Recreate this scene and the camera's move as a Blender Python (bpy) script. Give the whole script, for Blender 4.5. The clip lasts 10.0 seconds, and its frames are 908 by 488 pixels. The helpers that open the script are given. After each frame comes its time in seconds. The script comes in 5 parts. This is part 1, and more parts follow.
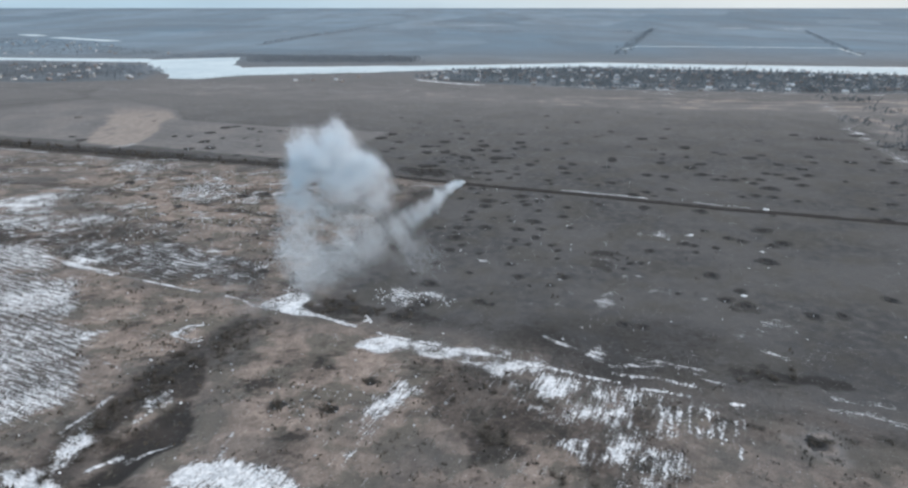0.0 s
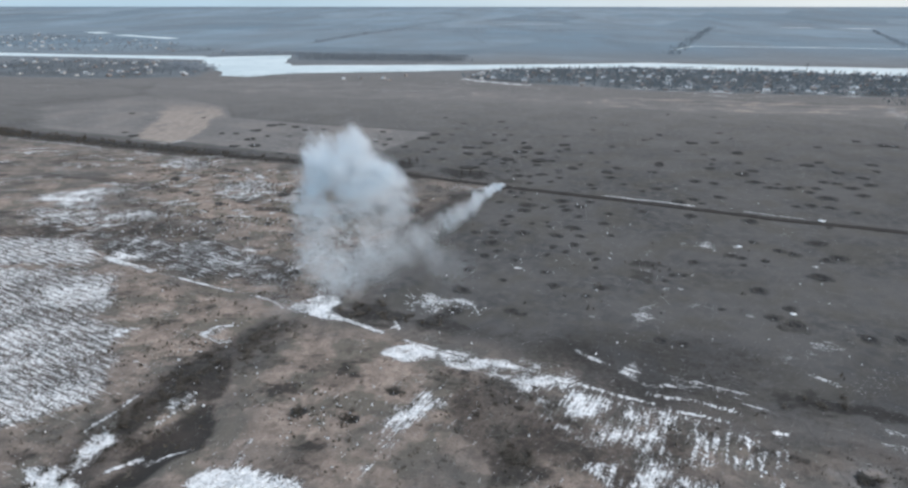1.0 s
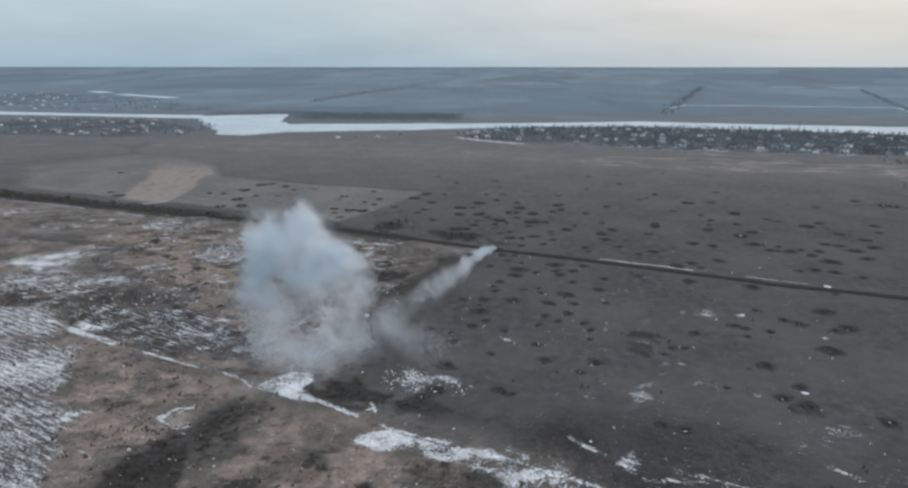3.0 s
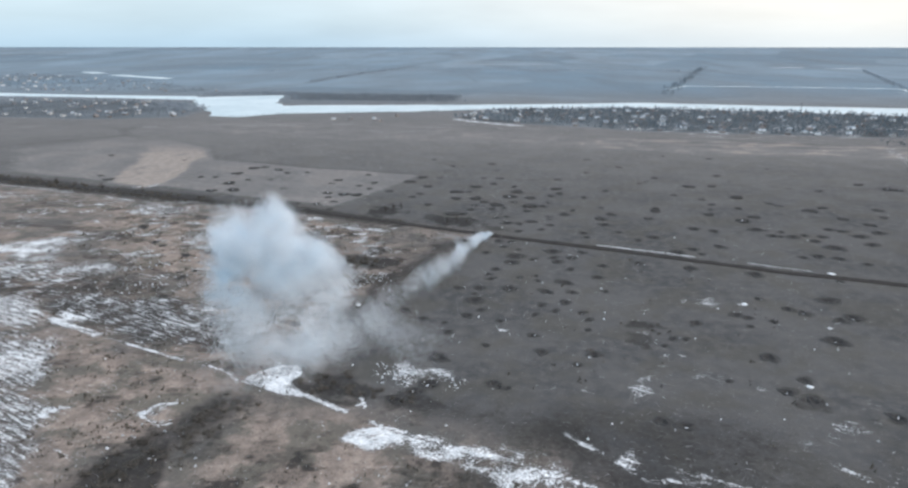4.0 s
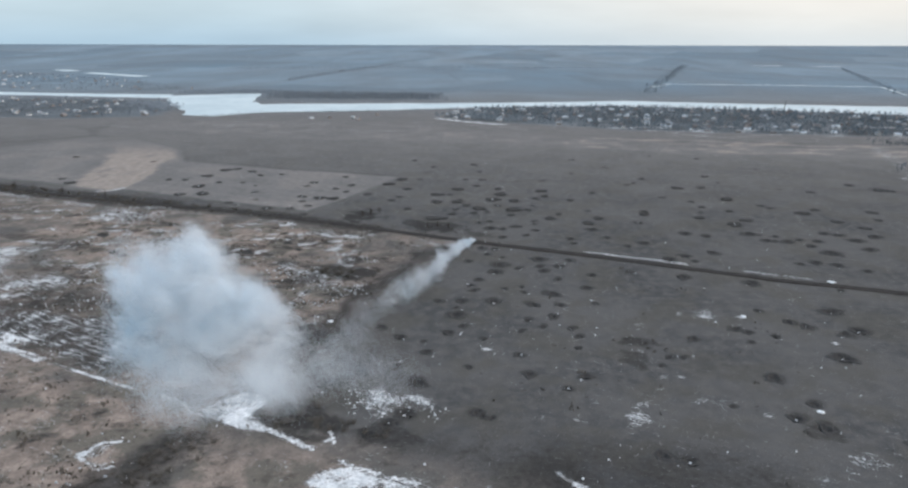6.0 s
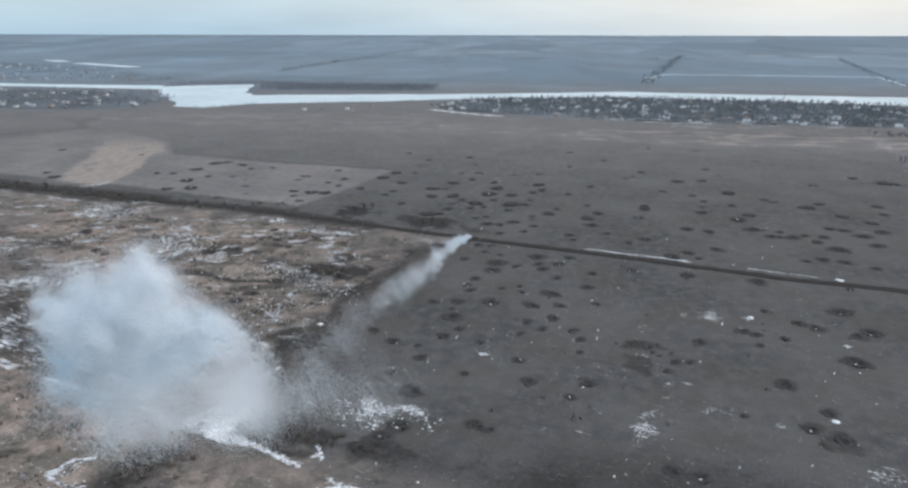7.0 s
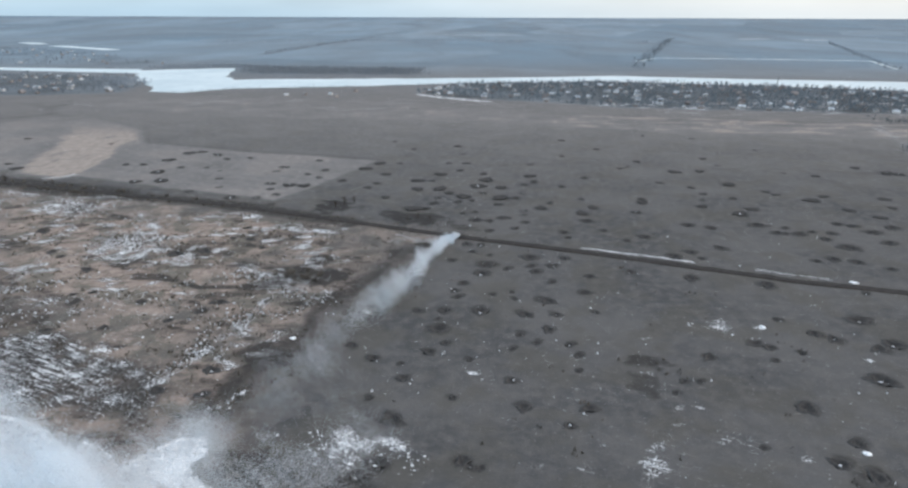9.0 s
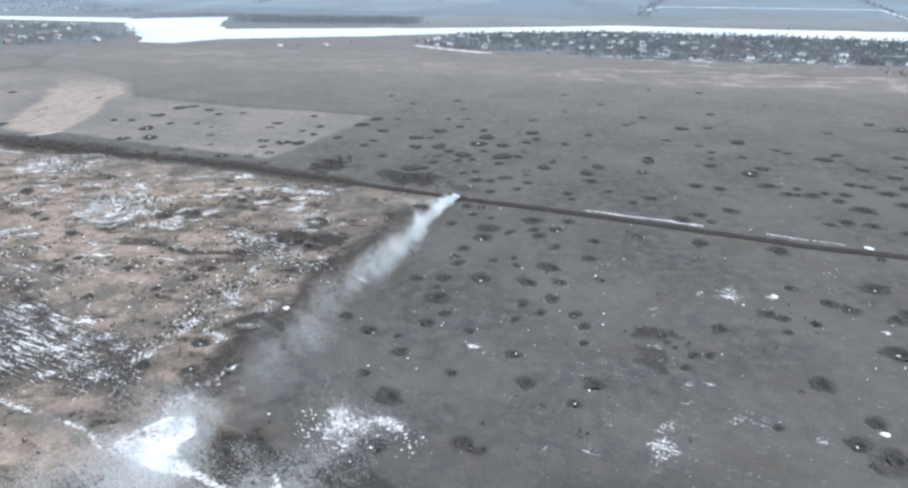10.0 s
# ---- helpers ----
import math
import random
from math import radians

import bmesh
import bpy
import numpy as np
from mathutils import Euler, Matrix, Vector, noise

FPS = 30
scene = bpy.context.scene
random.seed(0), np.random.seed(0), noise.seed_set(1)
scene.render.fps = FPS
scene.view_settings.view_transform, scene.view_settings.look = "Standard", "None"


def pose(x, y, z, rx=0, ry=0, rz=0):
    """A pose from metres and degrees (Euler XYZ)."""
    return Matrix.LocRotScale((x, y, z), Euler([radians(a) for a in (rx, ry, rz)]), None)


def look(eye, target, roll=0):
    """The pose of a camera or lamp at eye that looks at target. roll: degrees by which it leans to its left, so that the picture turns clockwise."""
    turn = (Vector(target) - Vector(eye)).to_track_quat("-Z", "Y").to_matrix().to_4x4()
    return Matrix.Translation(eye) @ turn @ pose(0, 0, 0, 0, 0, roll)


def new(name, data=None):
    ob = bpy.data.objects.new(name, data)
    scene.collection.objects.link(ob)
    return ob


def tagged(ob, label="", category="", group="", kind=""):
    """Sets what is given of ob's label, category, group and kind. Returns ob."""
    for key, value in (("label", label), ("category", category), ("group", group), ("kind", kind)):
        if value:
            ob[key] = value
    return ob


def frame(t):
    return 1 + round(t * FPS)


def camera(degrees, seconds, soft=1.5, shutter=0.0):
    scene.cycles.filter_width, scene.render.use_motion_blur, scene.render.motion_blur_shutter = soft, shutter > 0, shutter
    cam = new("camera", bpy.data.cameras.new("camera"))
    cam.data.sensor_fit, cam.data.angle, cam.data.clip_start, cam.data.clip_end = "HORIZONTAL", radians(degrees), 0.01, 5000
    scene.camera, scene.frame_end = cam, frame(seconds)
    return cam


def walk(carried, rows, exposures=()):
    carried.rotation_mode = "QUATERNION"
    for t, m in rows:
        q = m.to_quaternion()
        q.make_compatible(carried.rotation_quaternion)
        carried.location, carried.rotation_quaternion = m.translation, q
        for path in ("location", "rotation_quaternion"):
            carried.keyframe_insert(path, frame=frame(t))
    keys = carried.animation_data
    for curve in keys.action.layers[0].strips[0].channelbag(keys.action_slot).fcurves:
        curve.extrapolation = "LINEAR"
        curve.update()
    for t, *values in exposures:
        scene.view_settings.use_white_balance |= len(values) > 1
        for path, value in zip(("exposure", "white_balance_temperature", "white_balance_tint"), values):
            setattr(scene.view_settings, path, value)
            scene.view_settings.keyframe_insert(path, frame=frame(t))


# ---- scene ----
# ---------------------------------------------------------------- camera and its flight
cam = camera(70.3, 10.0, soft=2.5)
PATH = [
    (0, (-7.685, 1.465, 99.657), (-7.687, 3.34, 98.961), -0.0),
    (0.5, (-5.163, 4.589, 99.962), (-5.163, 6.463, 99.264), -0.0),
    (0.7, (-4.36, 5.9, 100.08), (-4.36, 7.774, 99.382), -0.0),
    (0.9, (-3.56, 7.22, 100.195), (-3.704, 9.088, 99.495), -0.0),
    (1, (-3.182, 7.892, 100.249), (-3.326, 9.76, 99.549), -0.0),
    (1.5, (-1.682, 11.388, 100.41), (-1.827, 13.255, 99.708), -0.0),
    (2, (-0.565, 15.404, 100.734), (-0.708, 17.279, 100.051), -0.0),
    (2.2, (-0.217, 17.042, 100.773), (-0.364, 18.954, 100.203), 0.1),
    (2.5, (0.143, 19.511, 100.667), (0.0, 21.435, 100.143), -0.0),
    (2.7, (0.34, 21.269, 100.649), (0.197, 23.193, 100.124), 0.0),
    (3.8, (1.618, 30.817, 100.379), (1.48, 32.722, 99.787), 0.0),
    (4, (1.769, 32.585, 100.398), (1.632, 34.49, 99.805), -0.0),
    (4.5, (1.669, 37.092, 100.283), (1.534, 38.996, 99.688), 0.1),
    (5, (1.672, 42.076, 99.926), (1.556, 43.982, 99.33), 0.1),
    (5.5, (1.658, 46.745, 99.624), (1.551, 48.651, 99.027), 0.1),
    (5.7, (1.666, 48.735, 99.558), (1.57, 50.641, 98.96), 0.1),
    (6.8, (1.41, 60.724, 99.01), (1.336, 62.631, 98.409), 0.1),
    (7, (1.373, 62.861, 98.952), (1.302, 64.759, 98.327), 0.1),
    (7.5, (1.361, 68.08, 98.753), (1.291, 69.962, 98.082), 0.1),
    (8, (1.269, 74.02, 98.721), (1.203, 75.903, 98.049), 0.1),
    (8.5, (1.321, 79.638, 98.662), (1.287, 81.521, 97.989), 0.2),
    (9, (1.383, 85.254, 98.757), (1.348, 87.138, 98.085), 0.2),
    (9.5, (1.301, 90.292, 98.835), (1.268, 92.169, 98.145), 0.2),
    (10, (1.026, 96.308, 99.033), (0.995, 98.138, 98.226), 0.3),
]
EXPOSURES = [(0.0, 0.37, 5700, 8), (2.0, 0.47, 5700, 8), (2.5, -0.08, 5700, 8), (2.9, -0.05, 5700, 8), (3.8, 0.56, 5700, 8), (4.5, 0.47, 5700, 8), (5.0, 0.38, 5700, 8), (5.7, 0.34, 5700, 8), (7.0, 0.35, 5700, 8), (7.5, 0.52, 5700, 8), (8.0, 0.58, 5700, 8), (9.0, 0.5, 5700, 8), (9.5, 0.6, 5700, 8), (10.0, 1.15, 5700, 8)]
walk(cam, [(t, look(eye, target, roll)) for t, eye, target, roll in PATH], EXPOSURES)

# ---------------------------------------------------------------- world, sun
def build_world():
    w = bpy.data.worlds.new("overcast_sky")
    scene.world = w
    w.use_nodes = True
    t = w.node_tree
    bg = t.nodes["Background"]
    bg.inputs["Strength"].default_value = 0.1
    sky = t.nodes.new("ShaderNodeTexSky")
    sky.sky_type = "NISHITA"
    sky.sun_disc = False
    sky.sun_elevation = radians(14)
    sky.sun_rotation = radians(104)
    sky.air_density, sky.dust_density, sky.ozone_density = 1.0, 2.0, 1.0
    co = t.nodes.new("ShaderNodeTexCoord")
    sep = t.nodes.new("ShaderNodeSeparateXYZ")
    t.links.new(co.outputs["Generated"], sep.inputs[0])
    # thin high cloud, paler overhead, warm towards the sun's side
    up = t.nodes.new("ShaderNodeValToRGB")
    r = up.color_ramp
    r.elements[0].position, r.elements[0].color = 0.0, (0.55, 0.67, 0.72, 1)
    r.elements[1].position, r.elements[1].color = 1.0, (0.86, 0.96, 1.07, 1)
    e = r.elements.new(0.035); e.color = (0.63, 0.715, 0.72, 1)
    e = r.elements.new(0.11); e.color = (0.80, 0.835, 0.80, 1)
    t.links.new(sep.outputs["Z"], up.inputs[0])
    side = t.nodes.new("ShaderNodeMapRange")
    side.inputs["From Min"].default_value, side.inputs["From Max"].default_value = -0.45, 0.62
    side.interpolation_type = "SMOOTHSTEP"
    t.links.new(sep.outputs["X"], side.inputs[0])
    warm = t.nodes.new("ShaderNodeMix")
    warm.data_type, warm.blend_type = "RGBA", "MULTIPLY"
    warm.inputs["B"].default_value = (1.64, 1.29, 1.08, 1)
    t.links.new(side.outputs[0], warm.inputs["Factor"])
    t.links.new(up.outputs[0], warm.inputs["A"])
    no = t.nodes.new("ShaderNodeTexNoise")
    no.inputs["Scale"].default_value, no.inputs["Detail"].default_value = 5.0, 5.0
    mp = t.nodes.new("ShaderNodeMapping")
    mp.inputs["Scale"].default_value = (1, 1, 5)
    t.links.new(co.outputs["Generated"], mp.inputs[0])
    t.links.new(mp.outputs[0], no.inputs["Vector"])
    cl = t.nodes.new("ShaderNodeMapRange")
    cl.inputs["From Min"].default_value, cl.inputs["From Max"].default_value = 0.3, 0.7
    cl.inputs["To Min"].default_value, cl.inputs["To Max"].default_value = 7.6, 8.6
    t.links.new(no.outputs["Fac"], cl.inputs[0])
    sc = t.nodes.new("ShaderNodeVectorMath"); sc.operation = "SCALE"
    t.links.new(warm.outputs["Result"], sc.inputs[0])
    t.links.new(cl.outputs[0], sc.inputs["Scale"])
    mix = t.nodes.new("ShaderNodeMix"); mix.data_type = "RGBA"
    mix.inputs["Factor"].default_value = 0.88
    t.links.new(sky.outputs[0], mix.inputs["A"])
    t.links.new(sc.outputs[0], mix.inputs["B"])
    t.links.new(mix.outputs["Result"], bg.inputs["Color"])


build_world()
sun = new("sun", bpy.data.lights.new("sun", "SUN"))
sun.data.energy, sun.data.angle, sun.data.color = 0.8, radians(14), (1.0, 0.96, 0.91)
sun.matrix_world = look((900, -225, 300), (0, 0, 0))


# ---------------------------------------------------------------- materials
def shader(name, rough=0.9, spec=0.2):
    m = bpy.data.materials.new(name)
    m.use_nodes = True
    b = m.node_tree.nodes["Principled BSDF"]
    b.inputs["Roughness"].default_value = rough
    b.inputs["Specular IOR Level"].default_value = spec
    return m, m.node_tree, b


def noise_node(t, vec, scale, detail=4.0, rough=0.55):
    n = t.nodes.new("ShaderNodeTexNoise")
    n.inputs["Scale"].default_value, n.inputs["Detail"].default_value = scale, detail
    n.inputs["Roughness"].default_value = rough
    if vec is not None:
        t.links.new(vec, n.inputs["Vector"])
    return n.outputs["Fac"]


def math_node(t, op, a, b):
    n = t.nodes.new("ShaderNodeMath"); n.operation = op
    for i, v in enumerate((a, b)):
        if isinstance(v, (int, float)):
            n.inputs[i].default_value = v
        else:
            t.links.new(v, n.inputs[i])
    return n.outputs[0]


def remap(t, v, a, b, c=0.0, d=1.0, smooth=True):
    n = t.nodes.new("ShaderNodeMapRange")
    n.interpolation_type = "SMOOTHSTEP" if smooth else "LINEAR"
    for i, x in enumerate((a, b, c, d)):
        n.inputs[i + 1].default_value = x
    t.links.new(v, n.inputs[0])
    return n.outputs[0]


def mix_col(t, fac, a, b):
    n = t.nodes.new("ShaderNodeMix"); n.data_type = "RGBA"
    for key, v in (("Factor", fac), ("A", a), ("B", b)):
        if isinstance(v, tuple):
            n.inputs[key].default_value = (*v, 1)
        elif isinstance(v, (int, float)):
            n.inputs[key].default_value = v
        else:
            t.links.new(v, n.inputs[key])
    return n.outputs["Result"]


def bump(t, b, height, strength, distance):
    n = t.nodes.new("ShaderNodeBump")
    n.inputs["Strength"].default_value, n.inputs["Distance"].default_value = strength, distance
    t.links.new(height, n.inputs["Height"])
    t.links.new(n.outputs[0], b.inputs["Normal"])


def obj_vec(t):
    return t.nodes.new("ShaderNodeTexCoord").outputs["Object"]


def simple(name, c1, c2, scale=0.5, rough=0.9, spec=0.2, random_tone=0.0, relief=0.0):
    """Two tones mixed by coarse and fine noise, and a tone that differs from object to object."""
    m, t, b = shader(name, rough, spec)
    v = obj_vec(t)
    a = noise_node(t, v, scale)
    f = noise_node(t, v, scale * 7)
    col = mix_col(t, remap(t, math_node(t, "ADD", math_node(t, "MULTIPLY", a, 0.6), math_node(t, "MULTIPLY", f, 0.4)), 0.36, 0.64), c1, c2)
    if random_tone:
        info = t.nodes.new("ShaderNodeObjectInfo")
        hsv = t.nodes.new("ShaderNodeHueSaturation")
        t.links.new(remap(t, info.outputs["Random"], 0, 1, 1 - random_tone, 1 + random_tone, False), hsv.inputs["Value"])
        t.links.new(col, hsv.inputs["Color"])
        col = hsv.outputs[0]
    t.links.new(col, b.inputs["Base Color"])
    if relief:
        bump(t, b, f, 0.6, relief)
    return m


def attr(t, name):
    n = t.nodes.new("ShaderNodeAttribute")
    n.attribute_name = name
    return n


def ground_material():
    m, t, b = shader("field_ground", 0.95, 0.1)
    pos = obj_vec(t)
    fur = attr(t, "furrow").outputs["Vector"]
    big = noise_node(t, pos, 0.02, 5)
    mid = noise_node(t, pos, 0.22, 5, 0.62)
    fine = noise_node(t, pos, 1.4, 4, 0.65)
    st = t.nodes.new("ShaderNodeMapping")
    st.inputs["Scale"].default_value = (0.16, 1.5, 0)
    t.links.new(fur, st.inputs[0])
    streak = noise_node(t, st.outputs[0], 1.0, 3, 0.6)
    # drill rows, a little uneven
    fs = t.nodes.new("ShaderNodeSeparateXYZ")
    t.links.new(fur, fs.inputs[0])
    row = math_node(t, "SINE", math_node(t, "ADD", math_node(t, "MULTIPLY", fs.outputs["Y"], 2.3), math_node(t, "MULTIPLY", noise_node(t, pos, 0.12, 3), 9.0)), 0.0)
    drilled = fs.outputs["Z"]
    loose = noise_node(t, pos, 0.75, 6, 0.75)
    streak = math_node(t, "ADD", streak, math_node(t, "MULTIPLY", row, 0.05))
    streak = math_node(t, "ADD", loose, math_node(t, "MULTIPLY", math_node(t, "SUBTRACT", streak, loose), drilled))
    st2 = t.nodes.new("ShaderNodeMapping")
    st2.inputs["Scale"].default_value = (0.015, 0.12, 0)
    t.links.new(fur, st2.inputs[0])
    broad = noise_node(t, st2.outputs[0], 1.0, 4, 0.6)
    # ploughed grey-brown soil
    soil = mix_col(t, remap(t, big, 0.36, 0.64), (0.066, 0.068, 0.070), (0.110, 0.109, 0.108))
    soil = mix_col(t, remap(t, mid, 0.35, 0.75), soil, (0.122, 0.119, 0.115))
    soil = mix_col(t, remap(t, fine, 0.45, 0.8, 0, 0.5), soil, (0.060, 0.058, 0.054))
    damp = noise_node(t, pos, 0.045, 4, 0.6)
    soil = mix_col(t, remap(t, damp, 0.45, 0.62, 0, 0.55), soil, mix_col(t, fine, (0.070, 0.068, 0.058), (0.112, 0.106, 0.094)))
    # dead grass
    grass = mix_col(t, remap(t, mid, 0.3, 0.7), (0.210, 0.174, 0.149), (0.365, 0.302, 0.256))
    grass = mix_col(t, remap(t, fine, 0.46, 0.8, 0, 0.7), grass, (0.095, 0.079, 0.065))
    wide = noise_node(t, pos, 0.075, 5, 0.6)
    grass = mix_col(t, remap(t, wide, 0.46, 0.58, 0, 0.78), grass, mix_col(t, fine, (0.078, 0.078, 0.068), (0.172, 0.160, 0.134)))
    scuff = noise_node(t, pos, 0.55, 6, 0.75)
    grass = mix_col(t, remap(t, scuff, 0.55, 0.68, 0, 0.72), grass, (0.052, 0.048, 0.043))
    grass = mix_col(t, remap(t, scuff, 0.40, 0.30, 0, 0.45), grass, (0.40, 0.35, 0.30))
    col = mix_col(t, attr(t, "grass").outputs["Fac"], soil, grass)
    # pale stubble; the same tone carries the haze painted on the farther field
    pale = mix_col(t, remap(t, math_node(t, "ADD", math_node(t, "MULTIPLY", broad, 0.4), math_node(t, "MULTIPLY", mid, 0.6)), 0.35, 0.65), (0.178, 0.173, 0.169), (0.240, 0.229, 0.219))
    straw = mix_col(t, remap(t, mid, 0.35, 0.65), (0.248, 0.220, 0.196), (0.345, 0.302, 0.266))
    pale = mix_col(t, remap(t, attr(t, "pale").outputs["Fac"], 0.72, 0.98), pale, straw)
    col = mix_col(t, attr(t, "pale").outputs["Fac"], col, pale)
    # plots of the far plain, with blue-grey distance haze mixed into their colour
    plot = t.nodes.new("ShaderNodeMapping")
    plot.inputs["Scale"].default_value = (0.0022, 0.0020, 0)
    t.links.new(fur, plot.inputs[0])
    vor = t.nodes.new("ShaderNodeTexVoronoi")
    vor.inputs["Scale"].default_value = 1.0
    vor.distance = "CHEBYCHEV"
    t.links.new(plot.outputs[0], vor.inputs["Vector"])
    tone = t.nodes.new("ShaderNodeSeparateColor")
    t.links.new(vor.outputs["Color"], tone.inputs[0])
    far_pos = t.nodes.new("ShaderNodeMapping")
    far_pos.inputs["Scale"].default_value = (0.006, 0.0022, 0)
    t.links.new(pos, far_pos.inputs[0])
    far_haze = mix_col(t, tone.outputs["Red"], (0.154, 0.216, 0.268), (0.236, 0.304, 0.358))
    far_haze = mix_col(t, remap(t, noise_node(t, far_pos.outputs[0], 1.0, 5, 0.6), 0.36, 0.68, 0, 0.6), far_haze, (0.158, 0.196, 0.228))
    col = mix_col(t, attr(t, "far_haze").outputs["Fac"], col, far_haze)
    # scorched and wet dark earth, with some smoke shadow painted in
    dk = math_node(t, "ADD", attr(t, "dark").outputs["Fac"], math_node(t, "MULTIPLY", math_node(t, "SUBTRACT", math_node(t, "ADD", mid, math_node(t, "MULTIPLY", noise_node(t, pos, 0.6, 5, 0.7), 0.8)), 0.9), 0.9))
    col = mix_col(t, remap(t, dk, 0.15, 0.95, 0, 0.88), col, (0.030, 0.029, 0.028))
    # snow lying in the furrows
    grit = noise_node(t, pos, 1.3, 6, 0.8)
    n = math_node(t, "ADD", math_node(t, "MULTIPLY", streak, 0.36), math_node(t, "MULTIPLY", grit, 0.64))
    n = math_node(t, "MULTIPLY", math_node(t, "SUBTRACT", n, 0.5), 5.7)
    sn = math_node(t, "ADD", n, math_node(t, "MULTIPLY", math_node(t, "SUBTRACT", attr(t, "snow").outputs["Fac"], 0.1), 1.25))
    sf = remap(t, sn, 0.32, 1.02, 0, 0.96)
    white = mix_col(t, remap(t, math_node(t, "ADD", math_node(t, "MULTIPLY", mid, 0.4), math_node(t, "MULTIPLY", noise_node(t, pos, 0.8, 4, 0.6), 0.6)), 0.36, 0.62), (0.52, 0.55, 0.57), (0.90, 0.915, 0.92))
    col = mix_col(t, sf, col, white)
    t.links.new(col, b.inputs["Base Color"])
    bump(t, b, math_node(t, "ADD", math_node(t, "MULTIPLY", streak, 0.6), fine), 0.7, 0.35)
    return m


M_GROUND = ground_material()
M_ICE = simple("lake_ice", (0.47, 0.56, 0.59), (0.60, 0.68, 0.70), 0.01, 0.55, 0.35)
M_SNOW = simple("snow", (0.66, 0.71, 0.74), (0.84, 0.86, 0.88), 1.2, 0.85, 0.2, relief=0.1)
def crater_material():
    """Dark wet earth that thins out into the field's soil."""
    m, t, b = shader("thrown_earth", 0.95, 0.1)
    v = obj_vec(t)
    n, f = noise_node(t, v, 1.6, 5, 0.65), noise_node(t, v, 5.0, 4, 0.7)
    col = mix_col(t, remap(t, n, 0.35, 0.65), (0.036, 0.036, 0.036), (0.070, 0.068, 0.065))
    e = math_node(t, "ADD", attr(t, "edge").outputs["Fac"], math_node(t, "MULTIPLY", math_node(t, "SUBTRACT", f, 0.5), 1.2))
    col = mix_col(t, remap(t, e, 0.2, 0.95), col, (0.066, 0.066, 0.066))
    t.links.new(col, b.inputs["Base Color"])
    bump(t, b, f, 0.5, 0.15)
    return m


M_CRATER = crater_material()
M_ROAD = simple("muddy_road", (0.022, 0.022, 0.022), (0.046, 0.044, 0.042), 0.6, 0.9, 0.2, 0, 0.1)
M_BANK = simple("bank_grass", (0.028, 0.026, 0.024), (0.062, 0.055, 0.048), 0.7, 0.95, 0.1, 0, 0.2)
M_BARK = simple("dark_bark", (0.030, 0.026, 0.023), (0.070, 0.060, 0.052), 1.5, 0.95, 0.1, 0.3)
M_TWIG = simple("bare_twigs", (0.036, 0.032, 0.028), (0.085, 0.072, 0.060), 0.8, 0.95, 0.1, 0.3)
M_OLDSNOW = simple("old_snow", (0.34, 0.36, 0.38), (0.70, 0.73, 0.75), 0.35, 0.85, 0.2)
M_SCRUB = simple("grey_scrub_twigs", (0.085, 0.080, 0.070), (0.150, 0.138, 0.120), 0.8, 0.95, 0.1, 0.3)
# distant trees: paler and bluer the farther off, haze put into their colour
M_FARTREE = simple("hazy_bare_trees", (0.215, 0.250, 0.288), (0.275, 0.310, 0.346), 0.05, 0.95, 0.1, 0.25)
M_HEDGE = simple("hazy_hedge", (0.190, 0.228, 0.262), (0.250, 0.290, 0.326), 0.05, 0.95, 0.1, 0.25)
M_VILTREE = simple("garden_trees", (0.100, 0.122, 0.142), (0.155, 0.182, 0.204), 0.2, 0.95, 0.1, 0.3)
M_HAMLET = simple("hazy_hamlet_trees", (0.150, 0.176, 0.204), (0.205, 0.232, 0.262), 0.2, 0.95, 0.1, 0.3)
M_WALL = simple("whitewashed_wall", (0.42, 0.43, 0.43), (0.60, 0.60, 0.59), 0.4, 0.9, 0.2, 0.3)
M_BRICK = simple("grey_brick_wall", (0.20, 0.18, 0.17), (0.32, 0.29, 0.27), 0.5, 0.9, 0.2, 0.3)
M_ROOFS = [simple("snowy_roof", (0.34, 0.385, 0.42), (0.54, 0.58, 0.61), 0.3, 0.85, 0.2, 0.25),
           simple("slate_roof", (0.16, 0.175, 0.19), (0.30, 0.32, 0.33), 0.4, 0.85, 0.25, 0.3),
           simple("rusty_roof", (0.15, 0.14, 0.138), (0.25, 0.235, 0.228), 0.4, 0.85, 0.25, 0.3)]


